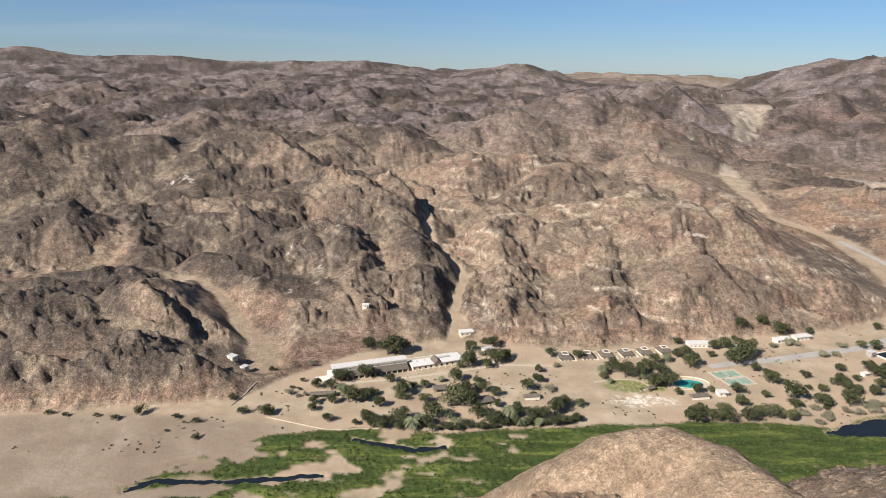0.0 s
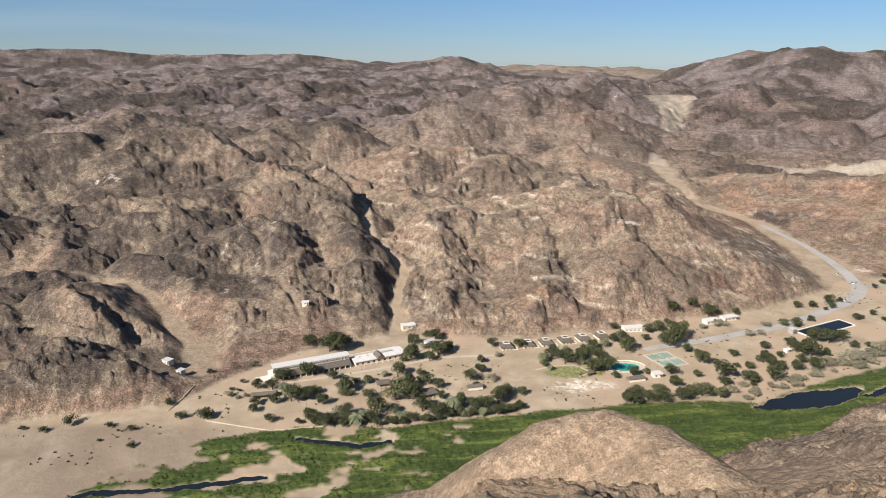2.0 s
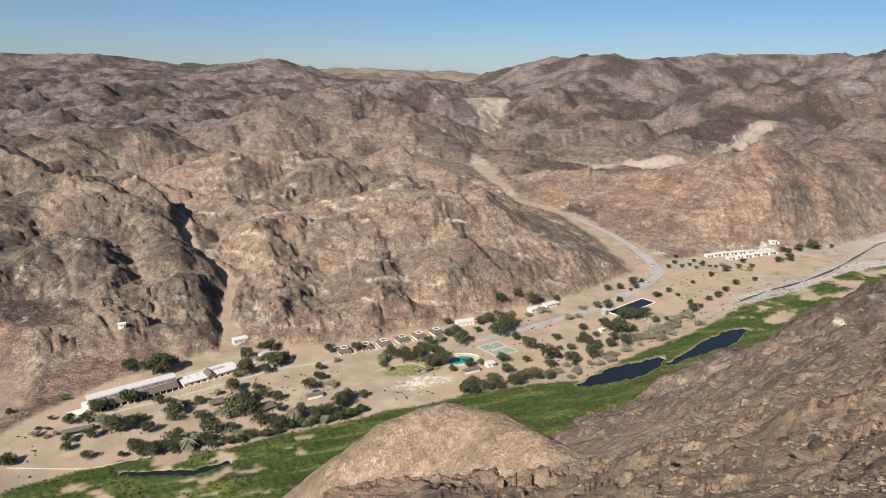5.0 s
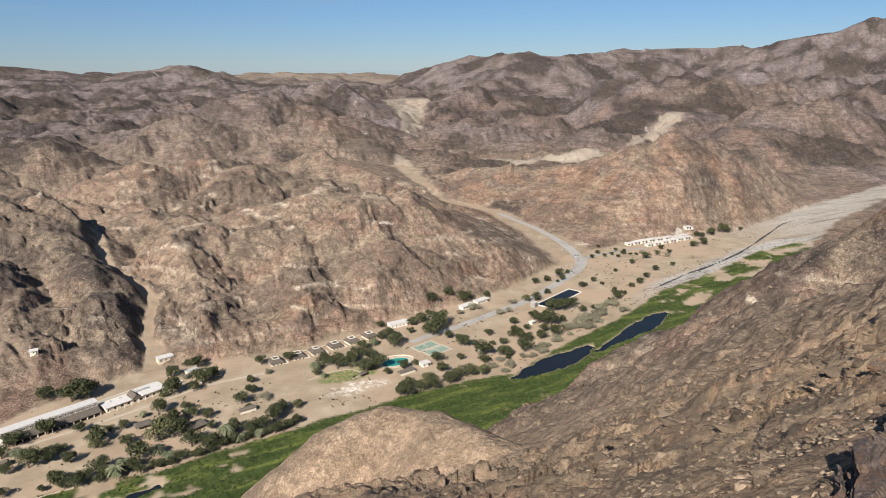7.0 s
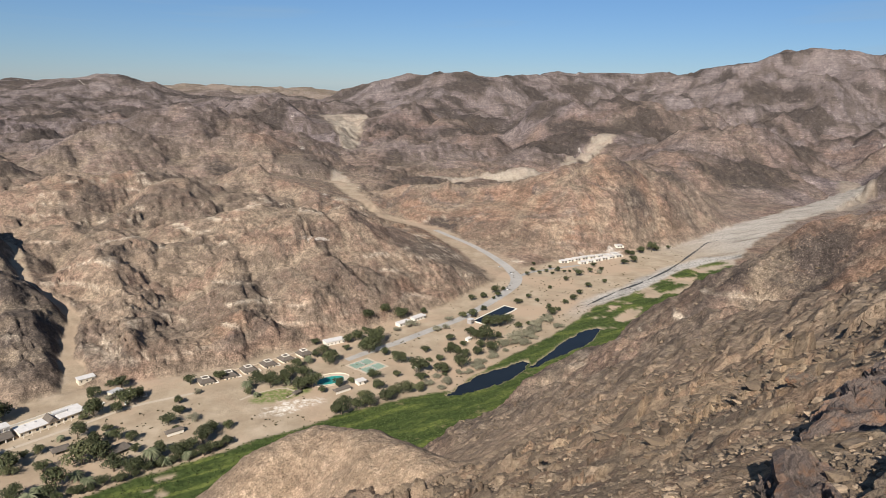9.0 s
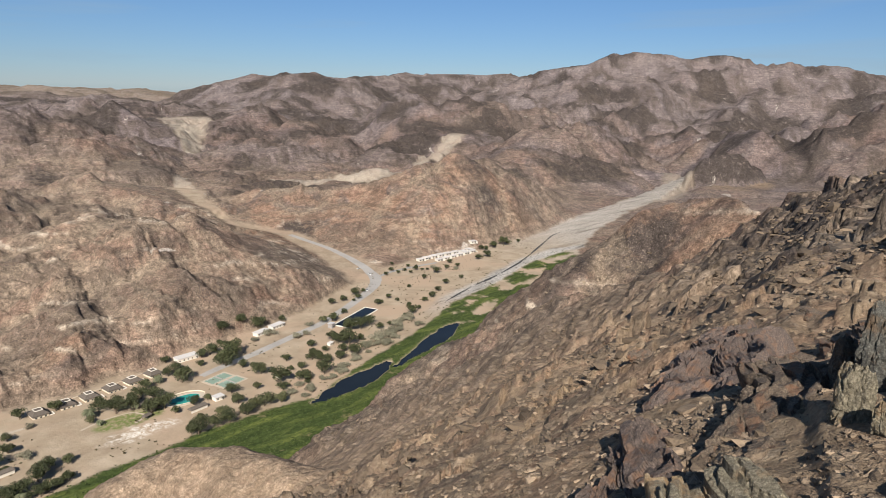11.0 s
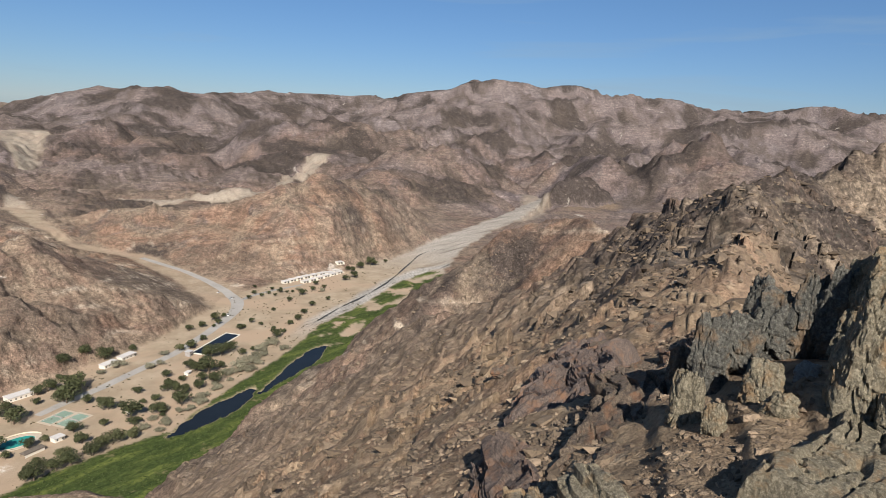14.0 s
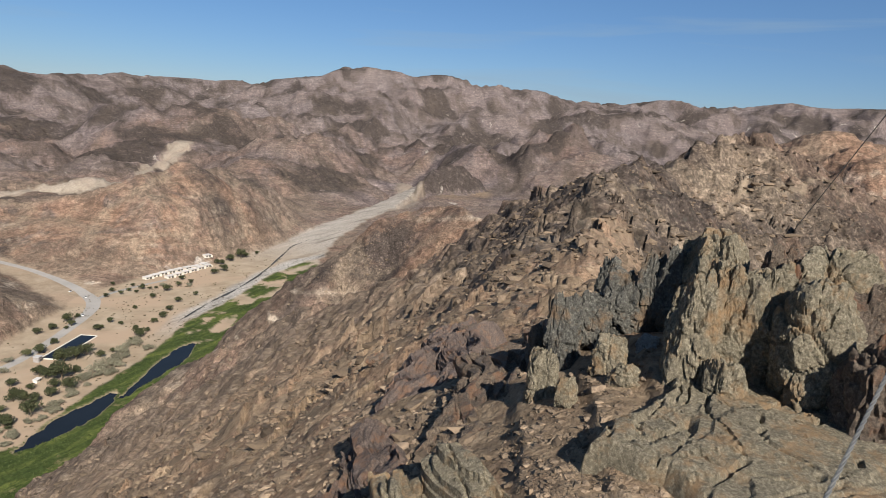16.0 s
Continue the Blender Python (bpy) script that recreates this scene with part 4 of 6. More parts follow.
ROCK_BROWN = near_rock("rusty_brown_rock", (0.12, 0.092, 0.07), (0.27, 0.21, 0.15), (0.20, 0.10, 0.055))
ROCK_PALE = near_rock("pale_rock", (0.30, 0.285, 0.26), (0.44, 0.42, 0.385), (0.36, 0.32, 0.27))

ROCK_PURPLE = near_rock("dark_purple_rock", (0.125, 0.095, 0.08), (0.24, 0.185, 0.155), (0.22, 0.12, 0.07))
# slate-grey rock, made darker to stand for the outcrop's shaded faces
ROCK_SHADED = near_rock("shaded_slate_rock", (0.105, 0.10, 0.085), (0.235, 0.225, 0.19), (0.20, 0.13, 0.075))


def water(name, colour, rough, ripple):
    n = Nodes(name)
    p = n.place()
    bump = n.bump(n.noise(1.1, 4, 0.6, p), 0.25, ripple)
    return n.done(n.mix(n.noise(0.05, 3, 0.5, p), colour, tuple(c * 1.7 for c in colour)), rough, bump, spec=0.05)


RIVER_WATER = water("river_water", (0.008, 0.011, 0.015), 0.08, 0.02)
RAPID_WATER = water("broken_water", (0.035, 0.035, 0.034), 0.55, 0.06)
POOL_WATER = water("pool_water", (0.02, 0.15, 0.13), 0.1, 0.01)


# ---- the valley: river, road, courts, pools ----
def strip(name, line, material, lift, label, category, steps=6, ragged=0.0):
    """A ribbon on the ground along x, y, half width."""
    line = np.array(line, float)
    t = np.linspace(0, len(line) - 1, (len(line) - 1) * steps + 1)
    x, y, w = (np.interp(t, np.arange(len(line)), line[:, k]) for k in range(3))
    for _ in range(3):
        x[1:-1], y[1:-1] = (x[:-2] + 2 * x[1:-1] + x[2:]) / 4, (y[:-2] + 2 * y[1:-1] + y[2:]) / 4
    dx, dy = np.gradient(x), np.gradient(y)
    n = np.hypot(dx, dy)
    bm = bmesh.new()
    rows = []
    for i in range(len(x)):
        row = []
        for k in np.linspace(-1, 1, 7):
            d = k * w[i] * (1 + ragged * random.uniform(-1, 1) * abs(k))
            px, py = x[i] - dy[i] / n[i] * d, y[i] + dx[i] / n[i] * d
            row.append(bm.verts.new((px, py, lift if ragged < 0 else ground_z(px, py) + lift)))
        rows.append(row)
    for a, b in zip(rows, rows[1:]):
        for k in range(6):
            bm.faces.new((a[k], b[k], b[k + 1], a[k + 1]))
    bmesh.ops.recalc_face_normals(bm, faces=bm.faces)
    ob = part(name, bm, material, None)
    return tagged(ob, label, category, kind="structure")


strip("water", [(x, y, w * 1.6) for x, y, w in RIVER], RIVER_WATER, -0.55, "dark still river water between reed beds", "water", ragged=-1e-9)
strip("water", [(x, y, w * 1.7) for x, y, w in UPPER_RIVER], RIVER_WATER, -0.55, "dark still river water below the rocky slope", "water", ragged=-1e-9)
strip("water", [(x, y, w * 1.9) for x, y, w in BACKWATER], RIVER_WATER, -0.5, "narrow dark backwater between sand bars", "water", ragged=-1e-9)
strip("water", [(x, y, w * 2.2) for x, y, w in POOLS], RIVER_WATER, -0.5, "shallow dark backwater among the reeds", "water", ragged=-1e-9)
strip("water", [(x, y, w * 0.9) for x, y, w in RAPIDS], RAPID_WATER, -0.45, "thin dark channel in the gravel river bed", "water", ragged=-1e-9)
strip("road", [(205, 446, 3), (225, 452, 3.5), (260, 459, 4), (300, 471, 4), (335, 480, 4), (381, 502, 4.5), (424, 525, 5), (454, 545, 6), (473, 566, 7), (487, 597, 6), (500, 648, 5), (506, 704, 4), (504, 790, 4)],
      ROAD, 0.12, "grey gravel road up the side valley", "road")
strip("road", [(473, 566, 3), (500, 575, 2.5), (540, 574, 2.5), (575, 570, 2.5)], ROAD, 0.1, "pale gravel track to the white cabins", "road")
strip("pavement", [(-66, 414, 1.4), (-20, 424, 1.4), (20, 436, 1.4), (52, 447, 1.6), (90, 446, 1.4)], PAVING, 0.1, "pale sandy footpath past the lodge", "pavement")
strip("pavement", [(114, 420, 0.9), (128, 425, 0.8), (146, 424, 0.8), (152, 413, 0.8), (142, 407, 0.8)], PAVING, 0.1, "curved pale footpath across the lawn", "pavement")


def disc(bm, cx, cy, rx, ry, z0, z1, sides=40, lobe=0.0):
    low, top = [], []
    for k in range(sides):
        a = k * 2 * math.pi / sides
        m = 1 + lobe * math.cos(2 * a + 0.8)
        low.append(bm.verts.new((cx + rx * m * math.cos(a), cy + ry * m * math.sin(a), z0)))
        top.append(bm.verts.new((cx + rx * m * math.cos(a), cy + ry * m * math.sin(a), z1)))
    for k in range(sides):
        bm.faces.new((low[k], low[(k + 1) % sides], top[(k + 1) % sides], top[k]))
    bm.faces.new(top)
    return bm


def swimming_pool():
    g = ground_z(179, 418)
    t = thing("swimming_pool", (179, 418, g), "oval turquoise swimming pool with pale paved surround", "pool", turn=5)
    part("paving", disc(bmesh.new(), 0.5, 0.3, 13.5, 9.5, -0.4, 0.28, lobe=0.06), PAVING, t, "pale paved deck")
    part("kerb", disc(bmesh.new(), 0, 0, 10.4, 6.7, 0.0, 0.4, lobe=0.06), CREAM, t, "white pool rim")
    part("water", disc(bmesh.new(), 0, 0, 10.1, 6.4, 0.1, 0.406, lobe=0.06), POOL_WATER, t, "turquoise water")
    wall = bmesh.new()
    for k in range(10):
        a = radians(-5 + 11 * k)
        b = radians(-5 + 11 * (k + 1))
        va = [wall.verts.new((0.5 + r * math.cos(c), 0.3 + r * 0.72 * math.sin(c), z)) for c in (a, b) for r in (14.6, 15.0) for z in (-0.3, 0.7)]
        for f in ((0, 4, 5, 1), (2, 3, 7, 6), (1, 5, 7, 3)):
            wall.faces.new([va[i] for i in f])
    part("garden_wall", wall, CREAM, t, "low cream wall round the pool")


swimming_pool()


def tennis_court(x, y, turn):
    t = thing("tennis_court", (x, y, ground_z(x, y) + 0.05), "faded green hard court with white lines", "court", "courts", turn)
    part("surface", boxes((-9, 9, -4.6, 4.6, -0.4, 0.1)), COURT, t)
    part("apron", boxes((-11, 11, -6.0, 6.0, -0.4, 0.06)), PAVING, t, "pale apron")
    for y0 in (-3.8, 3.7):
        part("line", boxes((-8.2, 8.2, y0, y0 + 0.1, 0.09, 0.11)), PAINT_WHITE, t)
    part("net", boxes((-0.04, 0.04, -4.4, 4.4, 0.1, 1.0)), GREY_WALL, t)


tennis_court(212, 434, 14)
tennis_court(216, 422.5, 14)


def reservoir():
    g = ground_z(372, 474)
    t = thing("reservoir", (372, 474, g), "long rectangular basin of dark water with white walls", "pool", turn=21)
    part("basin_wall", boxes((-29, 29, 6.4, 7.4, -1, 0.9), (-29, 29, -7.4, -6.4, -1, 0.42), (-29, -28, -6.4, 6.4, -1, 0.7), (28, 29, -6.4, 6.4, -1, 0.7)), WHITE, t, "whitewashed basin walls")
    part("water", boxes((-28, 28, -6.4, 6.4, -0.6, 0.36)), RIVER_WATER, t, "dark blue water")


reservoir()


# ---- buildings ----
def lodge():
    """Long lodge: flat white roof strip, upper wall with many windows, thatch lean-to over an arcade."""
    x, y = -41.8, 432.4
    t = thing("lodge", (x, y, ground_z(x, y)), "long two-storey lodge with white roof and dark lean-to", "building", turn=18.5)
    L = 26.5
    part("wall", boxes((-L, L, 0.0, 7.0, -0.8, 6.6)), GREY_WALL, t)
    part("roof", boxes((-L - 0.5, L + 0.5, 0.1, 7.4, 6.6, 7.1)), ROOF_WHITE, t, "long flat white sheet roof")
    for k in range(13):
        part("roof_seam", boxes((-L + 2.05 + k * 4.08, -L + 2.17 + k * 4.08, 0.2, 7.3, 7.1, 7.17)), ROOF_GREY, t)
    lean = solid([(-L, 0, 4.2), (L, 0, 4.2), (L, -6.2, 2.5), (-L, -6.2, 2.5), (-L, 0, 3.85), (L, 0, 3.85), (L, -6.2, 2.2), (-L, -6.2, 2.2)],
                 [(0, 1, 2, 3), (7, 6, 5, 4), (0, 3, 7, 4), (1, 5, 6, 2), (3, 2, 6, 7), (0, 4, 5, 1)])
    part("lean_to_roof", lean, THATCH, t, "dark sloping lean-to roof")
    part("fascia", boxes((-L, L, -0.12, -0.02, 4.2, 4.4)), WHITE, t)
    for k in range(16):
        cx = -L + 2.3 + k * 3.19
        w = part("window", boxes((cx - 0.62, cx - 0.5, -0.3, 0.02, 4.75, 6.1), (cx + 0.5, cx + 0.62, -0.3, 0.02, 4.75, 6.1), (cx - 0.62, cx + 0.62, -0.3, 0.02, 6.1, 6.28), (cx - 0.7, cx + 0.7, -0.45, 0.02, 4.55, 4.75)), WHITE, t, "white-framed window")
        part("pane", boxes((cx - 0.5, cx + 0.5, -0.1, -0.02, 4.75, 6.1)), PANE, w)
    for k in range(14):
        cx = -L + 1 + k * 3.95
        part("pillar", boxes((cx - 0.28, cx + 0.28, -6.0, -5.5, -0.8, 2.3)), WHITE, t)
    part("end_wall", boxes((-L - 3.2, -L, -4.5, 6.0, -0.8, 3.6)), WHITE, t, "white plastered annex at the gable")
    part("terrace", boxes((-L - 12, -L - 3.2, -3.5, 4.0, -0.8, 0.7)), WHITE, t, "low white terrace wall")
    return t


lodge()


def reception():
    x, y = 2, 447
    t = thing("reception_building", (x, y, ground_z(x, y)), "low building with pale flat sheet roofs", "building", turn=20)
    part("wall", boxes((-17, 21, -5.5, 5.5, -0.8, 3.2)), CREAM, t)
    part("roof", boxes((-17.6, 6.0, -6.2, 3.8, 3.2, 3.6)), ROOF_WHITE, t, "pale flat roof")
    part("roof", boxes((6.0, 21.8, -6.4, 6.4, 3.5, 4.0)), ROOF_WHITE, t, "bright flat roof with grey patches")
    part("rooflight", boxes((1.0, 13.0, 0.6, 2.4, 4.0, 4.9)), ROOF_GREY, t, "raised grey roof section")
    gable = solid([(-1, -6.5, 3.6), (5, -6.5, 3.6), (2, -6.5, 6.2), (-1, 3, 3.6), (5, 3, 3.6), (2, 3, 6.2)], [(0, 1, 2), (3, 5, 4), (0, 2, 5, 3), (1, 4, 5, 2), (0, 3, 4, 1)])
    part("gable", gable, THATCH, t, "small dark thatched gable")
    for k in range(9):
        cx = -15.5 + k * 4.1
        part("window", boxes((cx - 0.8, cx + 0.8, -5.56, -5.44, 0.9, 2.3)), PANE, t)
    for k in range(8):
        part("post", boxes((-16 + k * 4.6, -15.7 + k * 4.6, -7.6, -7.3, -0.8, 3.0)), WHITE, t)
    for k in range(3):
        part("roof_vent", boxes((-12 + k * 6, -11.2 + k * 6, 1, 1.8, 3.6, 4.3)), ROOF_GREY, t)
    part("back_wall", boxes((-18, 22, 12.0, 12.4, -0.8, 1.6)), WHITE, t, "white yard wall")


reception()


def cottage(x, y, turn):
    t = thing("cottage", (x, y, ground_z(x, y) - 0.2), "square cottage with dark hipped thatch round a white-rimmed court", "cottage", "hillside cottages", turn)
    a, b, z0, z1 = 5.2, 2.2, 2.3, 4.3
    part("wall", boxes((-4.6, 4.6, -4.6, 4.6, -1.5, 2.3)), CREAM, t)
    P = [(-a, -a, z0), (a, -a, z0), (a, a, z0), (-a, a, z0), (-b, -b + 0.4, z1), (b, -b + 0.4, z1), (b, b + 0.4, z1), (-b, b + 0.4, z1), (-a, -a, z0 - 0.35), (a, -a, z0 - 0.35), (a, a, z0 - 0.35), (-a, a, z0 - 0.35)]
    part("roof", solid(P, [(0, 1, 5, 4), (1, 2, 6, 5), (2, 3, 7, 6), (3, 0, 4, 7), (4, 5, 6, 7), (8, 9, 1, 0), (9, 10, 2, 1), (10, 11, 3, 2), (11, 8, 0, 3), (11, 10, 9, 8)]), THATCH, t, "dark hipped thatch roof")
    part("rim", boxes((-2.5, 2.5, -2.1, -1.65, 4.2, 4.65), (-2.5, 2.5, 2.45, 2.9, 4.2, 4.65), (-2.5, -2.05, -1.65, 2.45, 4.2, 4.65), (2.05, 2.5, -1.65, 2.45, 4.2, 4.65)), WHITE, t, "white parapet rim")
    part("door", boxes((-0.5, 0.5, -4.68, -4.58, -1.0, 1.1)), PANE, t)
    for cx in (-2.8, 2.8):
        w = part("window", boxes((cx - 0.7, cx + 0.7, -4.72, -4.58, 0.2, 1.5)), WHITE, t)
        part("pane", boxes((cx - 0.58, cx + 0.58, -4.75, -4.71, 0.3, 1.4)), PANE, w)
    part("terrace_wall", boxes((5.0, 8.0, -5.2, -4.8, -1.5, 0.9), (7.6, 8.0, -4.8, -0.5, -1.5, 0.9)), WHITE, t, "low white terrace wall")
    return t


for (x, y), turn in zip(((54, 462), (101, 459), (118, 461), (133, 463), (149, 466), (164, 469), (180, 472)), (2, 4, 4, 6, 8, 10, 12)):
    cottage(x, y, turn)


def house(x, y, w, d, h, turn, label, roof, wall=WHITE, name="house"):
    t = thing(name, (x, y, ground_z(x, y)), label, "house", turn=turn)
    part("wall", boxes((-w / 2, w / 2, -d / 2, d / 2, -1.2, h)), wall, t)
    part("roof", boxes((-w / 2 - 0.4, w / 2 + 0.4, -d / 2 - 0.5, d / 2 + 0.4, h, h + 0.3)), roof, t)
    n = max(1, int(w / 3.2))
    for k in range(n):
        cx = -w / 2 + (k + 0.5) * w / n
        part("window", boxes((cx - 0.5, cx + 0.5, -d / 2 - 0.06, -d / 2 + 0.06, 0.9, 2.0)), PANE, t)
    part("door", boxes((w / 2 - 1.2, w / 2 - 0.3, -d / 2 - 0.07, -d / 2 + 0.05, 0.0, 2.0)), THATCH, t)
    return t


house(-53, 514, 5, 4, 2.4, 0, "small white hut on the stony hillside", ROOF_WHITE)
house(29, 500, 11, 6, 3.0, 12, "small cream house with flat white roof", ROOF_WHITE, CREAM)
house(211, 484, 17, 7, 3.0, 2, "long white house with pale flat roof", ROOF_WHITE)
house(283, 494, 14, 6, 2.8, 15, "white flat-roofed staff house among trees", ROOF_WHITE)
house(302, 500, 15, 6, 2.8, 15, "white flat-roofed staff house by the slope", ROOF_WHITE)
house(196, 403, 6.5, 5, 2.6, 5, "small white pump house", ROOF_WHITE)
house(247, 406, 7, 3.5, 2.3, 20, "low white changing hut", ROOF_WHITE)
house(338, 467, 4.5, 4.5, 4.2, 20, "square grey pump tower beside the basin", ROOF_GREY, GREY_WALL)
house(-141, 441, 6, 4.5, 2.6, -32, "small white cabin at the mouth of a gully", ROOF_GREY)
house(-130, 431, 4, 4, 2.6, -32, "tiny white cabin with grey roof", ROOF_GREY)
house(44, 471, 8, 5, 2.6, 30, "pale storage shed between trees", ROOF_GREY, CREAM)
house(312, 433, 5, 3, 2.2, 20, "low white shelter among dark trees", ROOF_WHITE)


def thatch_shelter(x, y, w, d, turn, label, walled=False):
    t = thing("thatch_shelter", (x, y, ground_z(x, y)), label, "shelter", "picnic shelters", turn)
    a, b, e, r = w / 2, d / 2, 2.2, 3.6
    P = [(-a, -b, e), (a, -b, e), (a, b, e), (-a, b, e), (-a + 1, 0, r), (a - 1, 0, r), (-a, -b, e - 0.3), (a, -b, e - 0.3), (a, b, e - 0.3), (-a, b, e - 0.3)]
    part("roof", solid(P, [(0, 1, 5, 4), (2, 3, 4, 5), (1, 2, 5), (3, 0, 4), (6, 7, 1, 0), (7, 8, 2, 1), (8, 9, 3, 2), (9, 6, 0, 3), (9, 8, 7, 6)]), THATCH, t, "grey-brown thatch roof")
    for sx in (-1, 0, 1):
        for sy in (-1, 1):
            part("post", tube(bmesh.new(), (sx * (a - 0.6), sy * (b - 0.4), -0.6), (sx * (a - 0.6), sy * (b - 0.4), 2.2), 0.11, 0.1), BARK, t)
    if walled:
        part("wall", boxes((-a + 0.4, a - 0.4, -b + 0.3, -b + 0.55, -0.6, 2.0)), WHITE, t, "white front wall")
    part("table", boxes((-0.9, 0.9, -0.4, 0.4, 0.7, 0.78), (-0.6, -0.5, -0.3, 0.3, -0.4, 0.7), (0.5, 0.6, -0.3, 0.3, -0.4, 0.7)), CONCRETE, t)


for x, y, w, d, turn, walled in ((-70, 398, 17, 5, 7, False), (67, 396, 11, 4.5, 8, True), (179, 398, 13, 5, 8, True), (155, 427, 11, 5, 5, False), (157, 416, 10, 5, 5, False), (35, 391, 12, 9, 20, False), (7, 407, 10, 7, 10, False), (-43, 402, 9, 7, 10, False), (150, 409, 6, 3.5, 20, False), (-23, 406, 5, 4, 30, False)):
    thatch_shelter(x, y, w, d, turn, "grey-brown thatched picnic shelter on posts", walled)


def white_cabin(x, y, turn):
    t = thing("cabin", (x, y, ground_z(x, y)), "white stepped holiday cabin with flat roof", "cabin", "row of white cabins", turn)
    part("wall", boxes((-4.6, 4.6, -3, 3, -1, 2.7)), WHITE, t)
    part("roof", boxes((-5.0, 5.0, -3.8, 3.3, 2.7, 3.0)), ROOF_WHITE, t)
    part("window", boxes((-3.6, -1.0, -3.07, -2.95, 0.6, 2.1)), PANE, t)
    part("door", boxes((1.2, 3.4, -3.07, -2.95, -0.2, 2.1)), PANE, t)
    part("side_wall", boxes((4.6, 4.9, -5.4, -3, -1, 2.0)), WHITE, t)


for k in range(7):
    white_cabin(566 + 12.3 * k, 590 + 1.5 * k - 0.35 * k * k, -6)
for k in range(6):
    white_cabin(584 + 13.4 * k, 575 + 0.8 * k, -4)
white_cabin(668, 594, -6)
white_cabin(654, 588, -6)


def parked_car(x, y, turn):
    t = thing("car", (x, y, ground_z(x, y) + 0.12), "small white car parked on the gravel", "car", "cars", turn)
    part("body", boxes((-2.1, 2.1, -0.85, 0.85, 0.35, 0.95)), PAINT_WHITE, t)
    part("cabin", solid([(-1.5, -0.8, 0.95), (1.0, -0.8, 0.95), (1.0, 0.8, 0.95), (-1.5, 0.8, 0.95), (-1.1, -0.65, 1.5), (0.4, -0.65, 1.5), (0.4, 0.65, 1.5), (-1.1, 0.65, 1.5)],
                        [(0, 1, 5, 4), (1, 2, 6, 5), (2, 3, 7, 6), (3, 0, 4, 7), (4, 5, 6, 7), (3, 2, 1, 0)]), PANE, t)
    for wx in (-1.3, 1.3):
        for wy in (-0.85, 0.85):
            part("wheel", tube(bmesh.new(), (wx, wy - 0.1, 0.32), (wx, wy + 0.1, 0.32), 0.32, 0.32, 10), RUBBER, t)


for x, y, turn in ((476, 581, 70), (479, 606, 20), (434, 534, 40), (20, 455, 60), (34, 459, 20), (48, 452, 80)):
    parked_car(x, y, turn)


def low_wall(points, label):
    t = thing("stone_wall", (points[0][0], points[0][1], 0), label, "wall")
    x0, y0 = points[0]
    for (ax, ay), (bx, by) in zip(points, points[1:]):
        d = math.hypot(bx - ax, by - ay)
        n = max(1, int(d / 4))
        for k in range(n):
            px, py = ax + (bx - ax) * (k + 0.5) / n, ay + (by - ay) * (k + 0.5) / n
            bm = boxes((-d / n / 2 - 0.05, d / n / 2 + 0.05, -0.25, 0.25, -0.5, 0.5))
            bm.transform(pose(px - x0, py - y0, ground_z(px, py), 0, 0, math.degrees(math.atan2(by - ay, bx - ax))))
            part("wall_section", bm, PAVING, t)


low_wall([(-126, 384), (-117, 414)], "low grey stone wall beside the camp track")
low_wall([(-100, 370), (-60, 355), (-30, 357)], "low concrete flood wall above the reeds")
low_wall([(120, 470), (150, 474), (176, 480)], "low pale retaining wall below the slope")


# ---- trees and shrubs: x, y, crown width ----
DARK_TREES_A = [(-111, 431, 5), (-87, 418, 3.2), (-76, 409, 7.1), (-66, 407, 7.8), (-61, 419, 12), (-44, 425, 12.9), (-52, 390, 11.3), (-43, 392, 10.6), (-32, 385, 8.9), (-27, 419, 7.2), (-18, 401, 12.3), (-11, 410, 5.5), (-74, 387, 7.6), (-74, 378, 5.9), (-102, 373, 7.5), (-62, 365, 6.5), (-38, 365, 9), (-29, 359, 7.1), (-18, 367, 12.6), (2, 367, 12.5), (-3, 389, 7.5), (-32, 464, 15.1), (-23, 466, 18.2), (-48, 473, 11), (-63, 389, 6.8), (17, 420, 10), (23, 402, 11.5), (25, 386, 11.2), (37, 405, 7.8), (43, 399, 6.9), (43, 385, 6.7), (30, 471, 10.9)]
DARK_TREES_B = [(42, 485, 6.3), (49, 479, 11.1), (48, 450, 12.7), (41, 441, 8.3), (28, 445, 12.5), (78, 435, 6.6), (75, 420, 8.1), (66, 408, 8.6), (69, 398, 5.4), (39, 364, 10.7), (30, 370, 12.7), (54, 376, 9.2), (63, 369, 9.1), (70, 371, 11), (79, 377, 13), (86, 386, 9.5), (96, 385, 6.8), (91, 461, 7.9), (111, 458, 8.7), (131, 440, 10.7), (138, 428, 12.6), (148, 430, 11.9), (158, 439, 10.8), (155, 414, 12.4), (164, 414, 12.5), (164, 432, 10.7), (166, 403, 5.7), (180, 406, 8.3), (166, 451, 8.9), (187, 462, 8.2), (190, 445, 12.5), (196, 487, 6.7)]
DARK_TREES_C = [(195, 468, 8.4), (221, 479, 9.6), (229, 480, 11.6), (213, 464, 5.6), (227, 451, 14.8), (235, 440, 8.3), (241, 433, 6.4), (239, 420, 11.2), (207, 405, 8.5), (203, 388, 9.1), (185, 367, 11), (164, 366, 12.3), (161, 369, 7.7), (177, 368, 9.7), (199, 369, 9.9), (266, 428, 7.4), (259, 411, 4.5), (241, 397, 13.8), (236, 385, 9.3), (267, 408, 6.3), (257, 388, 11.2), (255, 382, 4.3), (254, 506, 11.3), (245, 494, 5), (275, 512, 9.4), (288, 508, 12.6), (314, 510, 7.5), (240, 466, 16.3), (227, 455, 12.1), (349, 480, 9.6), (369, 490, 6.6), (378, 521, 6.9)]
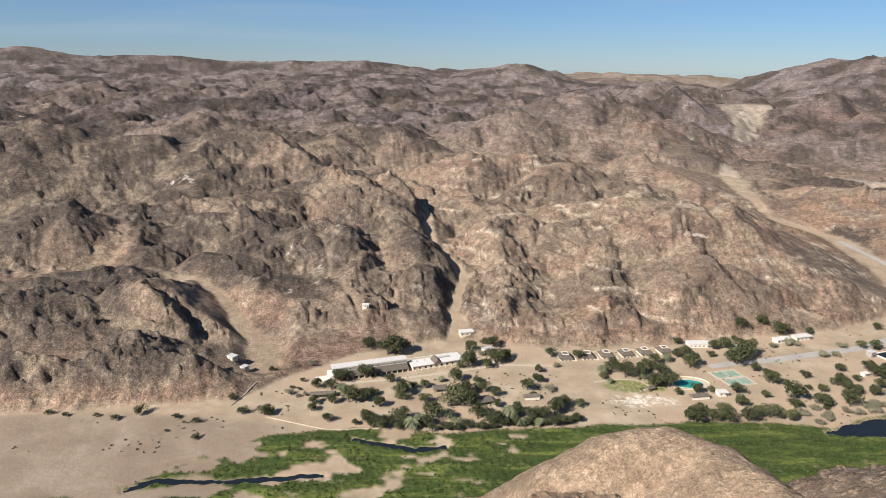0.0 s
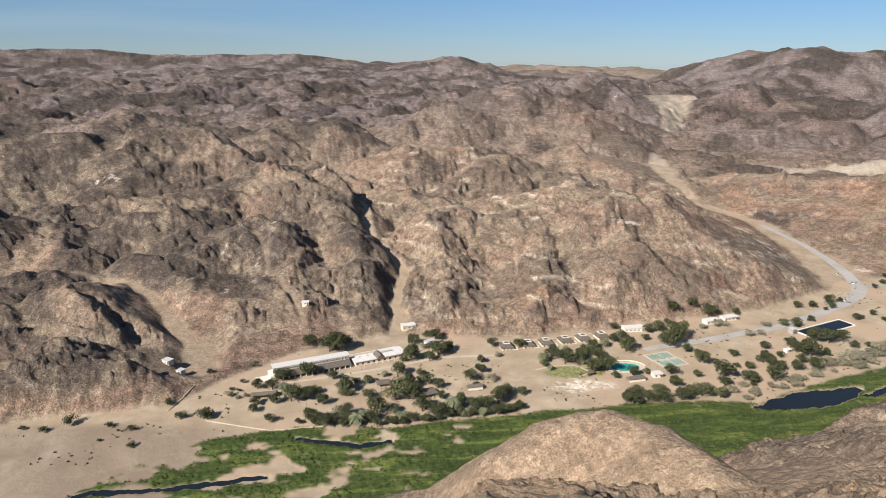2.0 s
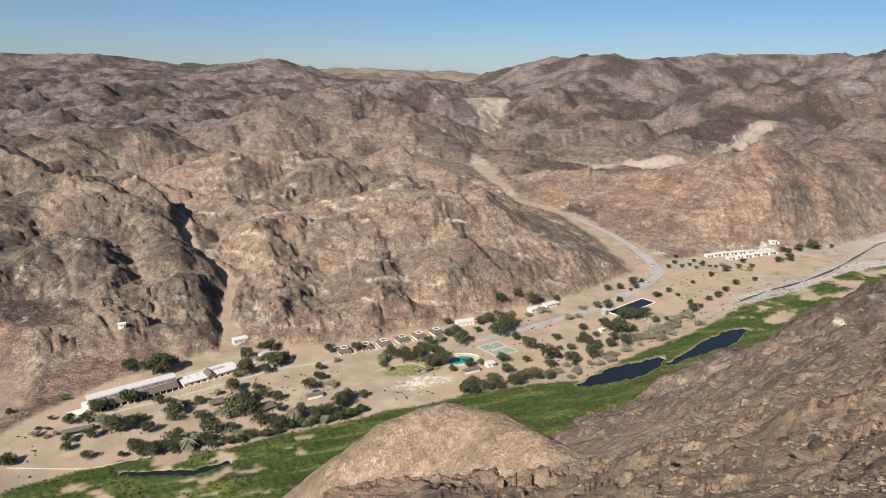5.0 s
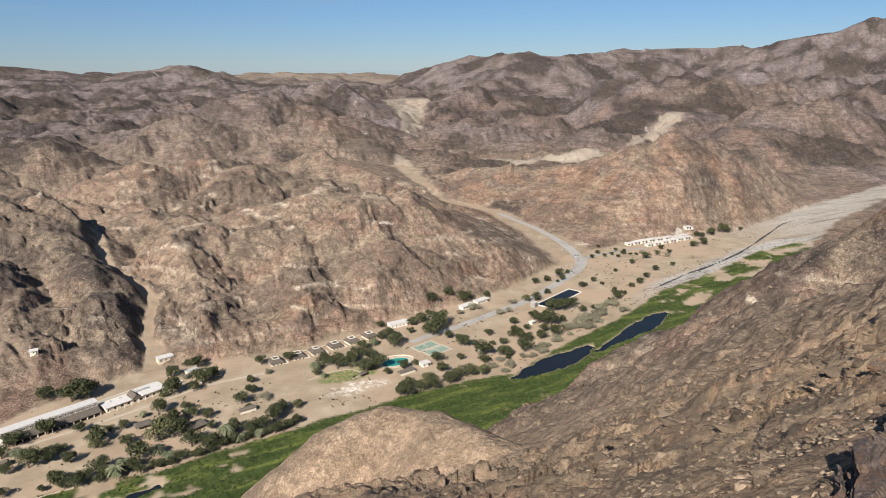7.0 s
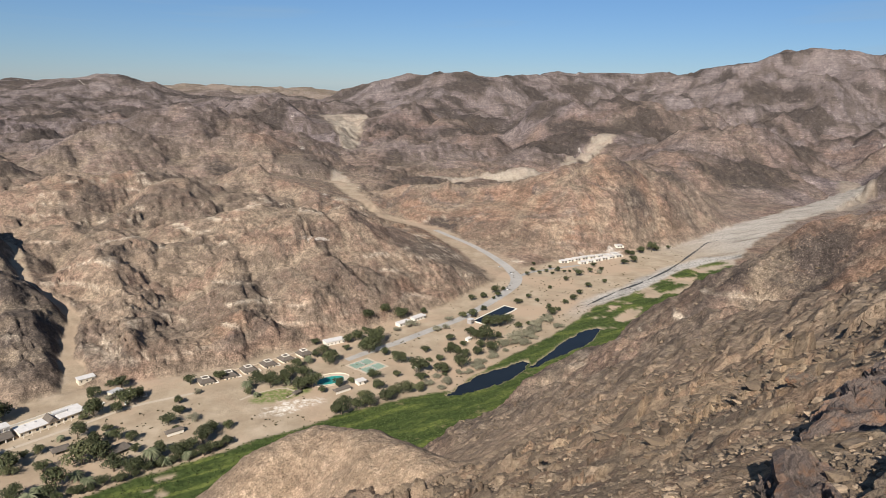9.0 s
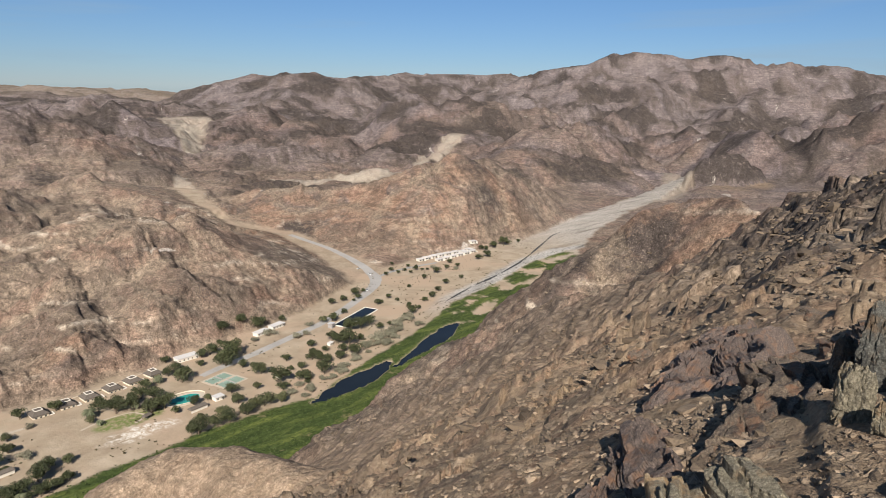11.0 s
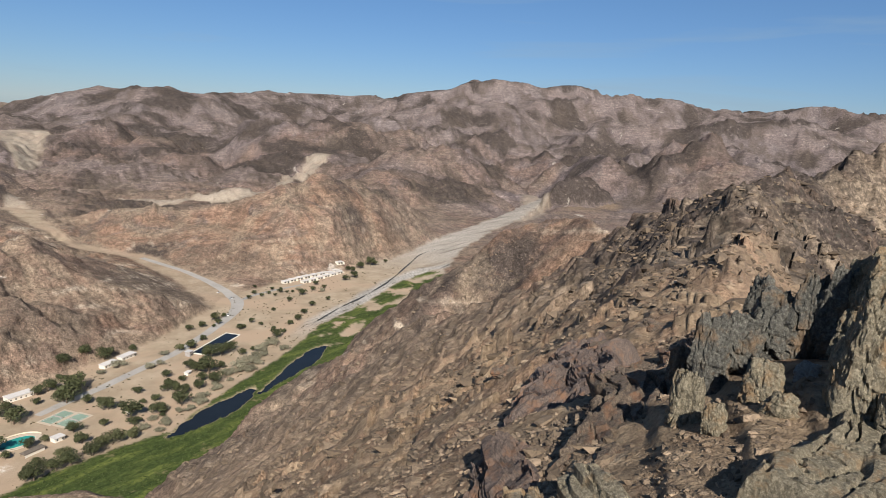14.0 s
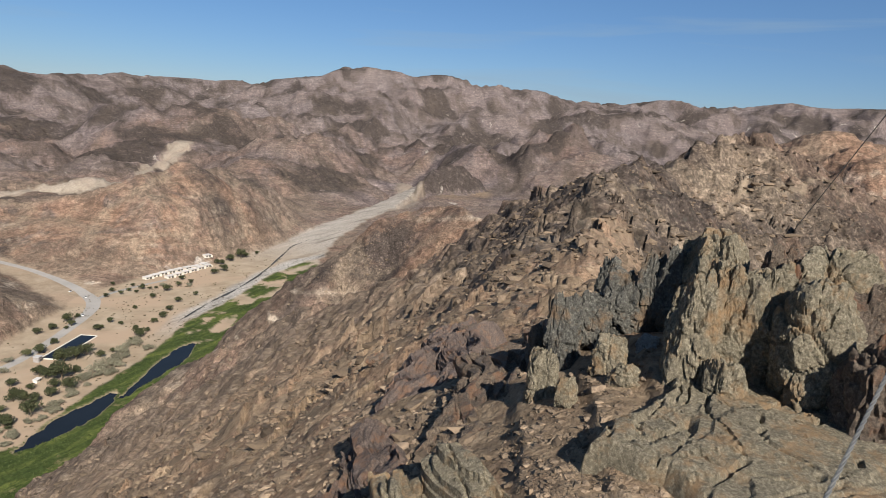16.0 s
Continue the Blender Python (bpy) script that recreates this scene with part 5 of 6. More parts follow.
DARK_TREES_D = [(393, 521, 8.1), (414, 528, 8.3), (408, 517, 7), (400, 514, 4.6), (427, 533, 4.8), (411, 490, 6.8), (417, 491, 4.6), (433, 498, 5.9), (298, 440, 7.7), (283, 417, 12), (287, 411, 9.2), (301, 424, 5.7), (288, 405, 8.2), (274, 388, 11.4), (319, 431, 10.7), (319, 440, 9.9), (324, 423, 14.6), (311, 415, 9.5), (315, 402, 11.2), (300, 403, 8.3), (346, 449, 12.8), (355, 446, 12.9), (367, 449, 13.1), (337, 425, 7.4), (368, 435, 7.2), (381, 437, 5.2), (434, 485, 4.6), (418, 447, 11), (432, 466, 5.7), (407, 443, 5.4), (433, 453, 5.6), (454, 467, 5.8)]
DARK_TREES_E = [(540, 535, 9.4), (506, 577, 6.1), (488, 566, 5.3), (504, 563, 5.3), (517, 566, 4.7), (532, 576, 5.5), (517, 555, 4.7), (531, 562, 6.8), (537, 556, 4.1), (541, 552, 4.1), (563, 541, 6.2), (585, 557, 6.4), (581, 540, 5.6), (516, 496, 8.8), (490, 482, 7.3), (469, 471, 7.1), (524, 597, 4.2), (476, 514, 5), (512, 527, 5.8), (545, 500, 5.2), (627, 546, 8.7), (646, 548, 8.9), (669, 579, 7.7), (670, 573, 7.7), (692, 577, 11), (715, 578, 14.4), (721, 574, 8), (746, 575, 6.5)]
OLIVE_TREES_A = [(16, 387, 16.8), (173, 378, 7.9), (224, 399, 6), (190, 407, 5.9), (214, 373, 12.2), (225, 370, 11.4), (208, 375, 8.9), (187, 380, 8.8), (55, 458, 10.7), (340, 483, 8.5), (121, 426, 6.2), (33, 419, 6.4), (-4, 411, 7), (-18, 394, 8.3), (-37, 400, 7.7), (22, 442, 5.8)]
GREY_SHRUBS_A = [(-93, 400, 6.2), (-86, 397, 4.6), (-81, 399, 4.7), (-84, 444, 8.4), (38, 464, 7.8), (80, 407, 8.7), (92, 371, 5.9), (92, 445, 5.9), (86, 368, 5.9), (270, 483, 8), (286, 486, 12.7), (300, 467, 10.1), (311, 466, 8.1), (326, 483, 7.3), (285, 379, 8.8), (347, 415, 14.7), (360, 417, 13), (384, 429, 13.5), (403, 437, 12.8), (330, 408, 9.6), (306, 393, 6.4), (569, 530, 8.2), (553, 553, 8.2), (252, 376, 7.6), (238, 376, 6.7), (249, 383, 6.8), (336, 409, 8.7), (373, 422, 10.2)]
PALMS_A = [(-58, 403, 7), (-21, 402, 5.4), (-10, 358, 9.2), (8, 419, 4.8), (32, 409, 6.2), (49, 369, 10.9), (123, 433, 8.4), (177, 455, 8.1), (125, 419, 4.9), (-6, 363, 7.1), (12, 370, 8.7), (55, 362, 7.9), (149, 426, 6.8), (17, 361, 7.8), (67, 361, 6.5)]
BANK_BUSHES_A = [(-234, 372, 5), (-223, 370, 4.1), (-204, 370, 4), (-191, 366, 5.5), (-178, 373, 7.9), (-155, 368, 4.6), (-141, 363, 5.2), (-116, 374, 6.8), (-100, 374, 9), (-127, 392, 6.3), (-109, 432, 3.3), (-155, 353, 2.6), (-135, 345, 4.3), (-92, 408, 3.6), (-87, 406, 3.2)]


def crown_mesh(name, rng, width, height, count, leaf_size, flat, lobes, material):
    """Many small leaf sprays on the shells of several lobes, with gaps between them."""
    centres = []
    for k in range(lobes):
        a, d = rng.uniform(0, 2 * math.pi), rng.uniform(0.1, 0.36) * width
        centres.append((Vector((d * math.cos(a), d * math.sin(a), height * rng.uniform(0.45, 0.8))), rng.uniform(0.16, 0.3) * width))
    bm = bmesh.new()
    for k in range(count):
        c, r = centres[k % lobes]
        n = Vector((rng.gauss(0, 1), rng.gauss(0, 1), rng.gauss(0.25, 0.8))).normalized()
        p = c + Vector((n.x, n.y, n.z * flat)) * r * rng.uniform(0.55, 1.08)
        p.z = max(p.z, height * 0.12)
        q = (n + Vector((rng.gauss(0, 0.5), rng.gauss(0, 0.5), rng.gauss(0, 0.5)))).to_track_quat("Z", "Y")
        s = leaf_size * rng.uniform(0.6, 1.3)
        turn = rng.uniform(0, 6.3)
        ring = []
        for i in range(5):
            a = turn + i * 1.2566
            ring.append(bm.verts.new(p + q @ Vector((s * math.cos(a) * rng.uniform(0.5, 1), s * math.sin(a) * rng.uniform(0.5, 1), s * rng.uniform(-0.2, 0.2)))))
        bm.faces.new(ring)
    me = bpy.data.meshes.new(name)
    bm.to_mesh(me)
    bm.free()
    me.materials.append(material)
    return me, centres


def make_tree(kind, seed, width, height, count, leaf_size, flat, lobes, material, label, category, trunk_r):
    rng = random.Random(seed)
    t = thing(kind, (0, 0, -500), label, category)
    me, centres = crown_mesh("crown", rng, width, height, count, leaf_size, flat, lobes, material)
    crown = new("crown", me)
    crown.parent = t
    bm = bmesh.new()
    fork = Vector((rng.uniform(-0.2, 0.2), rng.uniform(-0.2, 0.2), height * 0.25))
    tube(bm, (0, 0, -0.6), fork, trunk_r * 1.25, trunk_r)
    for c, r in centres[:5]:
        tube(bm, fork, c, trunk_r * 0.6, trunk_r * 0.15, 5)
    part("trunk", bm, BARK, t)
    return t


def make_palm(seed, label):
    rng = random.Random(seed)
    t = thing("palm_tree", (0, 0, -500), label, "palm")
    part("trunk", tube(bmesh.new(), (0, 0, -0.6), (0.2, 0.1, 4.2), 0.28, 0.2, 8), BARK, t)
    bm = bmesh.new()
    for k in range(46):
        a, up = k * 2.399, rng.uniform(-0.5, 1.0)
        side = Vector((-math.sin(a), math.cos(a), 0))
        last = None
        for i in range(6):
            u = i / 5
            d = Vector((math.cos(a), math.sin(a), 0)) * (3.4 * u) + Vector((0.2, 0.1, 4.2 + up * 2.0 * u - 2.6 * u * u))
            w = 0.42 * math.sin(math.pi * (0.12 + 0.86 * u))
            row = (bm.verts.new(d - side * w - Vector((0, 0, 0.15 * w))), bm.verts.new(d + Vector((0, 0, 0.1))), bm.verts.new(d + side * w - Vector((0, 0, 0.15 * w))))
            if last:
                bm.faces.new((last[0], last[1], row[1], row[0]))
                bm.faces.new((last[1], last[2], row[2], row[1]))
            last = row
    part("crown", bm, LEAF_PALM, t)
    return t


def plant(models, places, size, rng):
    """Copies of the models at the places, each with its own turn and size."""
    for x, y, w in places:
        m = models[rng.randrange(len(models))]
        s = w / size * rng.uniform(1.02, 1.26)
        ob = copy_thing(m, pose(x, y, ground_z(x, y), 0, 0, rng.uniform(0, 360)) @ Matrix.Diagonal((s, s, s * rng.uniform(0.88, 1.1), 1)))
        ob.matrix_basis = pose(x, y, ground_z(x, y), 0, 0, rng.uniform(0, 360)) @ Matrix.Diagonal((s, s, s * rng.uniform(0.88, 1.1), 1))


def drop(models):
    for m in models:
        for o in (*m.children_recursive, m):
            bpy.data.objects.remove(o)


rng = random.Random(4)
dark = [make_tree("tree", 20 + k, 10, 7.2, 1100, 0.42, 0.8, 8 + k, LEAF_DARK, "dark green broad-crowned thorn tree on sandy ground", "tree", 0.3) for k in range(4)]
for group in (DARK_TREES_A, DARK_TREES_B, DARK_TREES_C, DARK_TREES_D, DARK_TREES_E):
    plant(dark, group, 10, rng)
hedge = random.Random(71)
plant(dark, [(x, river_top(np.float32(x)) + hedge.uniform(0, 7), hedge.uniform(4.5, 9)) for x in (-44 + 5.2 * k + hedge.uniform(-2, 2) for k in range(30)) if x < 92 or x > 150], 10, rng)
drop(dark)
olive = [make_tree("tree", 40 + k, 10, 7.0, 1000, 0.42, 0.8, 8 + k, LEAF_OLIVE, "olive green feathery tree with open crown", "tree", 0.28) for k in range(3)]
plant(olive, OLIVE_TREES_A, 10, rng)
drop(olive)
grey = [make_tree("shrub", 60 + k, 9, 3.6, 700, 0.34, 0.6, 8, LEAF_GREY, "grey-green dry tamarisk shrub near the river", "shrub", 0.12) for k in range(3)]
plant(grey, GREY_SHRUBS_A, 9, rng)
plant(grey, [(x, river_top(np.float32(x)) + hedge.uniform(3, 26), hedge.uniform(5, 10)) for x in (235 + 8 * k + hedge.uniform(-3, 3) for k in range(22))], 9, rng)
drop(grey)
bush = [make_tree("bush", 80 + k, 8, 4.0, 600, 0.36, 0.7, 7, LEAF_DARK, "low dark green bush on the sand bank", "bush", 0.12) for k in range(3)]
plant(bush, BANK_BUSHES_A, 8, rng)
drop(bush)
palms = [make_palm(90 + k, "date palm with pale green drooping fronds") for k in range(2)]
plant(palms, PALMS_A, 7, rng)
drop(palms)


# ---- outcrop round the camera: x, y, width, height of the top ----
ROCKS_A = [(4.76, -0.14, 0.32, 209.21, "G"), (4.91, -0.3, 0.33, 209.28, "G"), (4.95, -0.46, 0.39, 209.21, "G"), (5.04, -0.62, 0.36, 209.29, "G"), (4.5, -0.37, 0.23, 208.71, "G"), (5.22, -0.75, 0.33, 209.26, "B"), (4.7, -0.89, 0.44, 209.27, "G"), (4.97, -1.12, 0.4, 209.23, "B"), (4.34, -1.16, 0.37, 209.08, "B"), (6.66, -0.27, 0.53, 209.25, "G"), (6.43, -0.79, 0.33, 209.24, "B"), (6.18, -1.13, 0.68, 209.31, "G"), (6.44, -1.4, 0.39, 209.26, "B"), (6.31, -0.97, 0.27, 209.2, "B"), (6.25, 1, 0.37, 208.77, "S"), (6.59, 0.81, 0.42, 208.74, "S"), (7.02, 0.59, 0.5, 208.92, "S"), (7.04, 0.3, 0.44, 209.03, "S"), (6.95, 0.08, 0.41, 209.13, "S"), (6.96, -0.12, 0.35, 209.13, "G"), (7.6, 0.8, 0.32, 208.94, "S"), (6.69, 1.34, 0.26, 208.28, "S")]
ROCKS_B = [(6.05, 0.19, 0.43, 208.6, "P"), (5.72, 0.48, 0.34, 208.52, "G"), (5.34, 0.31, 0.27, 208.43, "G"), (5.54, 1.01, 0.36, 208.36, "G"), (4.26, -0.04, 0.21, 208.37, "G"), (8.2, 3.67, 0.31, 206.34, "B"), (8.69, 2.4, 0.46, 207.63, "B"), (10.7, 2.63, 0.47, 207.49, "B"), (13.39, 4.12, 0.71, 206.99, "B"), (2.68, 1.29, 0.18, 208.28, "B"), (6.7, 2.07, 0.24, 207.25, "B"), (5.18, 0.72, 0.22, 208.28, "G"), (13, 5.17, 0.42, 205.3, "B"), (19.73, 9.68, 0.84, 203.63, "B"), (15.55, 3.83, 0.54, 207, "B")]


def rock_mesh(name, rng, wx, wy, h, cuts, cracks, material):
    """A rounded block chipped by random planes, split by narrow upright fissures and pitted."""
    bm = bmesh.new()
    bmesh.ops.create_icosphere(bm, subdivisions=6 if h > 1.1 else 5, radius=1.0)
    planes = []
    for _ in range(cuts):
        n = Vector((rng.gauss(0, 1), rng.gauss(0, 1), rng.gauss(0.15, 0.6))).normalized()
        planes.append((n, rng.uniform(0.8, 1.08)))
    splits = [(rng.uniform(0, math.pi), rng.uniform(-0.5, 0.5)) for _ in range(cracks)]
    seed = Vector((rng.uniform(-50, 50), rng.uniform(-50, 50), rng.uniform(-50, 50)))
    lean = (rng.uniform(-0.12, 0.12), rng.uniform(-0.12, 0.12))
    for v in bm.verts:
        d = v.co.normalized()
        q = d + 0.12 * Vector((noise.noise(d * 1.7 + seed), noise.noise(d * 1.7 - seed), noise.noise(d * 1.7 + seed * 2)))
        r = (abs(q.x) ** 5 + abs(q.y) ** 5 + abs(q.z) ** 5) ** -0.2
        for n, k in planes:
            c = q.dot(n)
            if c > 1e-3:
                r = min(r, k / c)
        p = d * r
        tall = Vector((p.x, p.y, p.z * max(1.0, 0.75 * h / wx)))
        gap, cell = noise.voronoi(tall * 1.25 + seed)
        p *= 1 + 0.06 * noise.cell(cell[0] * 5.1) - 0.13 * max(0.0, 1 - (gap[1] - gap[0]) / 0.10)
        gap, cell = noise.voronoi(tall * 3.2 + seed)
        p *= 1 + 0.03 * noise.cell(cell[0] * 5.1) - 0.035 * max(0.0, 1 - (gap[1] - gap[0]) / 0.12)
        for a, k in splits:
            off = abs(p.x * math.cos(a) + p.y * math.sin(a) - k + 0.22 * noise.noise(p * 1.6 + seed))
            if off < 0.07:
                p *= 1 - 0.13 * (1 - off / 0.07)
        p *= 1 + 0.06 * noise.noise(tall * 2.2 + seed) + 0.03 * noise.noise(tall * 5.5 + seed) + 0.018 * noise.noise(tall * 14 + seed) + 0.009 * noise.noise(tall * 30 + seed)
        slim = 1.0 - 0.16 * p.z
        v.co = ((p.x * slim + lean[0] * p.z) * wx * 0.56, (p.y * slim + lean[1] * p.z) * wy * 0.56, p.z * h * 0.55)
    me = bpy.data.meshes.new(name)
    bm.to_mesh(me)
    bm.free()
    me.materials.append(material)
    return me


ROCK_KINDS = {"S": (ROCK_SHADED, "slate-grey jagged rock with sharp edges, darkened for shade"), "G": (ROCK_GREY, "lichen-grey weathered boulder with upright cracks"), "B": (ROCK_BROWN, "rusty brown angular boulder on the ridge"), "P": (ROCK_PALE, "pale rounded boulder lying in shadow")}
rng = random.Random(8)
for i, (x, y, w, top, kind) in enumerate(ROCKS_A + ROCKS_B):
    if i < len(ROCKS_A) and math.hypot(x, y) < 5.6:
        x, y, w, top = 1.14 * x, 1.14 * y, 1.14 * w, 210 - 1.14 * (210 - top)
    if i >= len(ROCKS_A) and math.hypot(x, y) < 6.5:
        w, top = 0.72 * w, top - 0.15
    if math.hypot(x, y) > 7.7:
        top = ground_z(x, y) + 0.6 * w
    if kind == "P":
        w, top = 0.5 * w, top - 0.24
    if math.hypot(x, y) < 4.2:
        top -= 0.1
    elif kind == "G" or kind == "B":
        top -= 0.11
    if kind == "S":
        w, top = 0.78 * w, top - (0.34 if y > 0.5 else 0.22)
    low = min(ground_z(x, y) - 0.12, top - 0.35 * w)
    h = top - low
    material, label = ROCK_KINDS[kind]
    tall = h > 0.55
    me = rock_mesh("boulder", rng, w * 0.98, w * rng.uniform(0.85, 1.2), h, {"P": 5, "S": 18}.get(kind, 9), 2 if tall else 1, material)
    ob = new("boulder", me)
    zs = [v.co.z for v in me.vertices]
    ob.matrix_world = pose(x, y, low - min(zs) * h / (max(zs) - min(zs)), 0, 0, rng.uniform(-25, 25)) @ Matrix.Diagonal((1, 1, h / (max(zs) - min(zs)), 1))
    tagged(ob, label, "boulder", "ridge outcrop")


def rock_slab(x, y, wx, wy, top, turn, tilt, material, label, seed, broken=1.0):
    """A broad bed of rock with a cracked flat top and broken edges."""
    rng = random.Random(seed)
    off = Vector((rng.uniform(-40, 40), rng.uniform(-40, 40), 0))
    bm = bmesh.new()
    n, m = (80, 70) if broken > 1 else (110, 130)
    rows = []
    for i in range(n + 1):
        row = []
        for j in range(m + 1):
            u, v = 2 * i / n - 1, 2 * j / m - 1
            p = Vector((u * wx / 2, v * wy / 2, 0))
            q = p + off
            p.x += 0.08 * noise.noise(q * 3) + 0.3 * noise.noise(q * 0.9)
            p.y += 0.10 * noise.noise(q * 2.3 + Vector((9, 0, 0))) + 0.34 * noise.noise(q * 1.1 + Vector((3, 7, 0)))
            edge = max(abs(u), abs(v)) ** 44
            crack = min(abs(noise.noise(Vector((q.x * 0.9, q.y * 3.4, 3)))), abs(noise.noise(Vector((q.x * 2.6 + q.y, q.y * 1.1, 8)))) * 1.6)
            bedz = 0.022 * broken * math.floor(3.0 * noise.noise(Vector((q.x * 0.6, q.y * 2.0, 1))))
            if broken > 1:
                bedz += 0.05 * math.floor(4.0 * noise.noise(Vector((q.x * 1.1, q.y * 2.6, 5)))) + 0.06 * noise.noise(q * 2.7)
            p.z = bedz + 0.012 * noise.noise(q * 6) + 0.008 * noise.noise(q * 17) - (0.06 * (1 - crack / 0.035) if crack < 0.035 else 0) - edge * 0.3
            row.append(bm.verts.new(p))
        rows.append(row)
    for a, b in zip(rows, rows[1:]):
        for j in range(m):
            bm.faces.new((a[j], b[j], b[j + 1], a[j + 1]))
    rim = [e for e in bm.edges if e.is_boundary]
    low = bmesh.ops.extrude_edge_only(bm, edges=rim)["geom"]
    for g in low:
        if isinstance(g, bmesh.types.BMVert):
            g.co.z = -0.9
            g.co.x *= 0.94
            g.co.y *= 0.94
    bmesh.ops.recalc_face_normals(bm, faces=bm.faces)
    ob = part("rock_slab", bm, material, None)
    ob.matrix_world = pose(x, y, top, tilt, 0, turn)
    return tagged(ob, label, "rock", "ridge outcrop")


rock_slab(4.5, -1.4, 2.1, 3.2, 208.16, -14, 0, ROCK_GREY, "broad grey rock slab with a cracked flat top", 1)
rock_slab(3.2, -1.3, 0.9, 1.9, 208.02, -12, 0, ROCK_GREY, "grey-brown layered rock slab broken at the edge", 2)
rock_slab(3.55, 1.15, 1.3, 0.9, 207.60, 30, -14, ROCK_GREY, "lichen-grey bedrock ledge on the slope", 5, 3.0)
for k, (x, y, wx, wy, turn, tilt, material, label) in enumerate((
        (8.5, 3.5, 5.5, 1.5, 8, -32, ROCK_PURPLE, "long dark purple-brown bedrock slab dipping down the slope"),
        (6.2, 1.75, 2.6, 0.8, 15, -28, ROCK_BROWN, "rusty red-brown rock slab jutting from the slope"),
        (5.0, 2.5, 1.9, 0.9, 25, -34, ROCK_PURPLE, "short dark tilted rock slab"),
        (13.5, 5.4, 5.0, 1.6, 12, -30, ROCK_PURPLE, "dark tilted bedrock rib among stones"),
        (10.5, 2.2, 2.4, 0.8, 5, -25, ROCK_BROWN, "brown broken bedrock rib among stones"))):
    rock_slab(x, y, wx, wy, ground_z(x, y) + 0.16, turn, tilt, material, label, 10 + k, 2.5)


def heights(px, py):
    """ground_z for many places."""
    az = np.degrees(np.arctan2(px, py))
    az = np.where(az < -37, az + 360, az)
    j = np.interp(az, GRID["az"], np.arange(len(GRID["az"])))
    i = np.interp(np.hypot(px, py), GRID["r"], np.arange(len(GRID["r"])))
    i0, j0 = np.minimum(i.astype(int), len(GRID["r"]) - 2), np.minimum(j.astype(int), len(GRID["az"]) - 2)
    u, v, h = i - i0, j - j0, GRID["h"]
    return (h[i0, j0] * (1 - u) + h[i0 + 1, j0] * u) * (1 - v) + (h[i0, j0 + 1] * (1 - u) + h[i0 + 1, j0 + 1] * u) * v


def scatter(name, count, r0, r1, az0, az1, small, large, material, label, seed, clump, clear=True):
    """Loose angular stones over a stretch of slope, in one mesh."""
    rs = np.random.RandomState(seed)
    r = np.exp(rs.uniform(math.log(r0), math.log(r1), count * 3))
    a = np.radians(rs.uniform(az0, az1, count * 3))
    x, y = r * np.sin(a), r * np.cos(a)
    keep = rs.rand(count * 3) < step(-0.25, 0.35, fbm(x, y, clump, 3, seed))
    z = heights(x, y)
    keep &= (z > 6) & (np.hypot(x - 85, y - 205) > 70) & ~(clear & (r < 7.5) & (np.degrees(a) > 74))
    x, y, z = x[keep][:count], y[keep][:count], z[keep][:count]
    n = len(x)
    size = small * (large / small) ** (rs.rand(n) ** 2.2)
    size = np.minimum(size, (0.0048 + 0.010 * (rs.rand(n) < 0.1)) * np.hypot(x, y) + 0.015)
    g = (1 + 5 ** 0.5) / 2
    ico = np.array([(-1, g, 0), (1, g, 0), (-1, -g, 0), (1, -g, 0), (0, -1, g), (0, 1, g), (0, -1, -g), (0, 1, -g), (g, 0, -1), (g, 0, 1), (-g, 0, -1), (-g, 0, 1)]) / 1.9
    tri = np.array([(0, 11, 5), (0, 5, 1), (0, 1, 7), (0, 7, 10), (0, 10, 11), (1, 5, 9), (5, 11, 4), (11, 10, 2), (10, 7, 6), (7, 1, 8), (3, 9, 4), (3, 4, 2), (3, 2, 6), (3, 6, 8), (3, 8, 9), (4, 9, 5), (2, 4, 11), (6, 2, 10), (8, 6, 7), (9, 8, 1)])
    shape = ico[None] * rs.uniform(0.55, 1.25, (n, 12, 1)) * np.stack([rs.uniform(0.7, 1.9, n), rs.uniform(0.5, 1.1, n), rs.uniform(0.3, 0.75, n)], -1)[:, None]
    ang = rs.uniform(0, 6.3, n)
    c, s = np.cos(ang)[:, None], np.sin(ang)[:, None]
    vx, vy = shape[..., 0] * c - shape[..., 1] * s, shape[..., 0] * s + shape[..., 1] * c
    co = np.stack([vx, vy, shape[..., 2] - 0.08], -1) * size[:, None, None] + np.stack([x, y, z], -1)[:, None]
    faces = (tri[None] + 12 * np.arange(n)[:, None, None]).reshape(-1)
    me = bpy.data.meshes.new(name)
    me.vertices.add(n * 12)
    me.vertices.foreach_set("co", co.astype(np.float32).ravel())
    me.loops.add(len(faces))
    me.loops.foreach_set("vertex_index", faces.astype(np.int32))
    me.polygons.add(len(faces) // 3)
    me.polygons.foreach_set("loop_start", (np.arange(len(faces) // 3) * 3).astype(np.int32))
    me.update(calc_edges=True)
    me.shade_flat()
    me.materials.append(material)
    return tagged(new(name, me), label, "rubble", kind="stuff")


STONES, DARK_STONES = rubble_material("loose_stones", 1.3), rubble_material("varnished_stones", 0.9)
scatter("rubble", 10500, 2.2, 30, 28, 106, 0.02, 0.45, STONES, "loose brown angular stones on the ridge", 31, 3.0)
scatter("rubble", 7500, 2.0, 16, 40, 106, 0.008, 0.09, STONES, "small angular chips of brown stone on bare ground", 34, 1.5, False)
scatter("rubble", 12000, 25, 160, 25, 106, 0.15, 1.6, DARK_STONES, "brown boulders and scree on the slope", 32, 14.0)
scatter("rubble", 8000, 120, 560, 12, 100, 0.3, 1.8, DARK_STONES, "brown blocks strewn over the hillside", 33, 45.0)


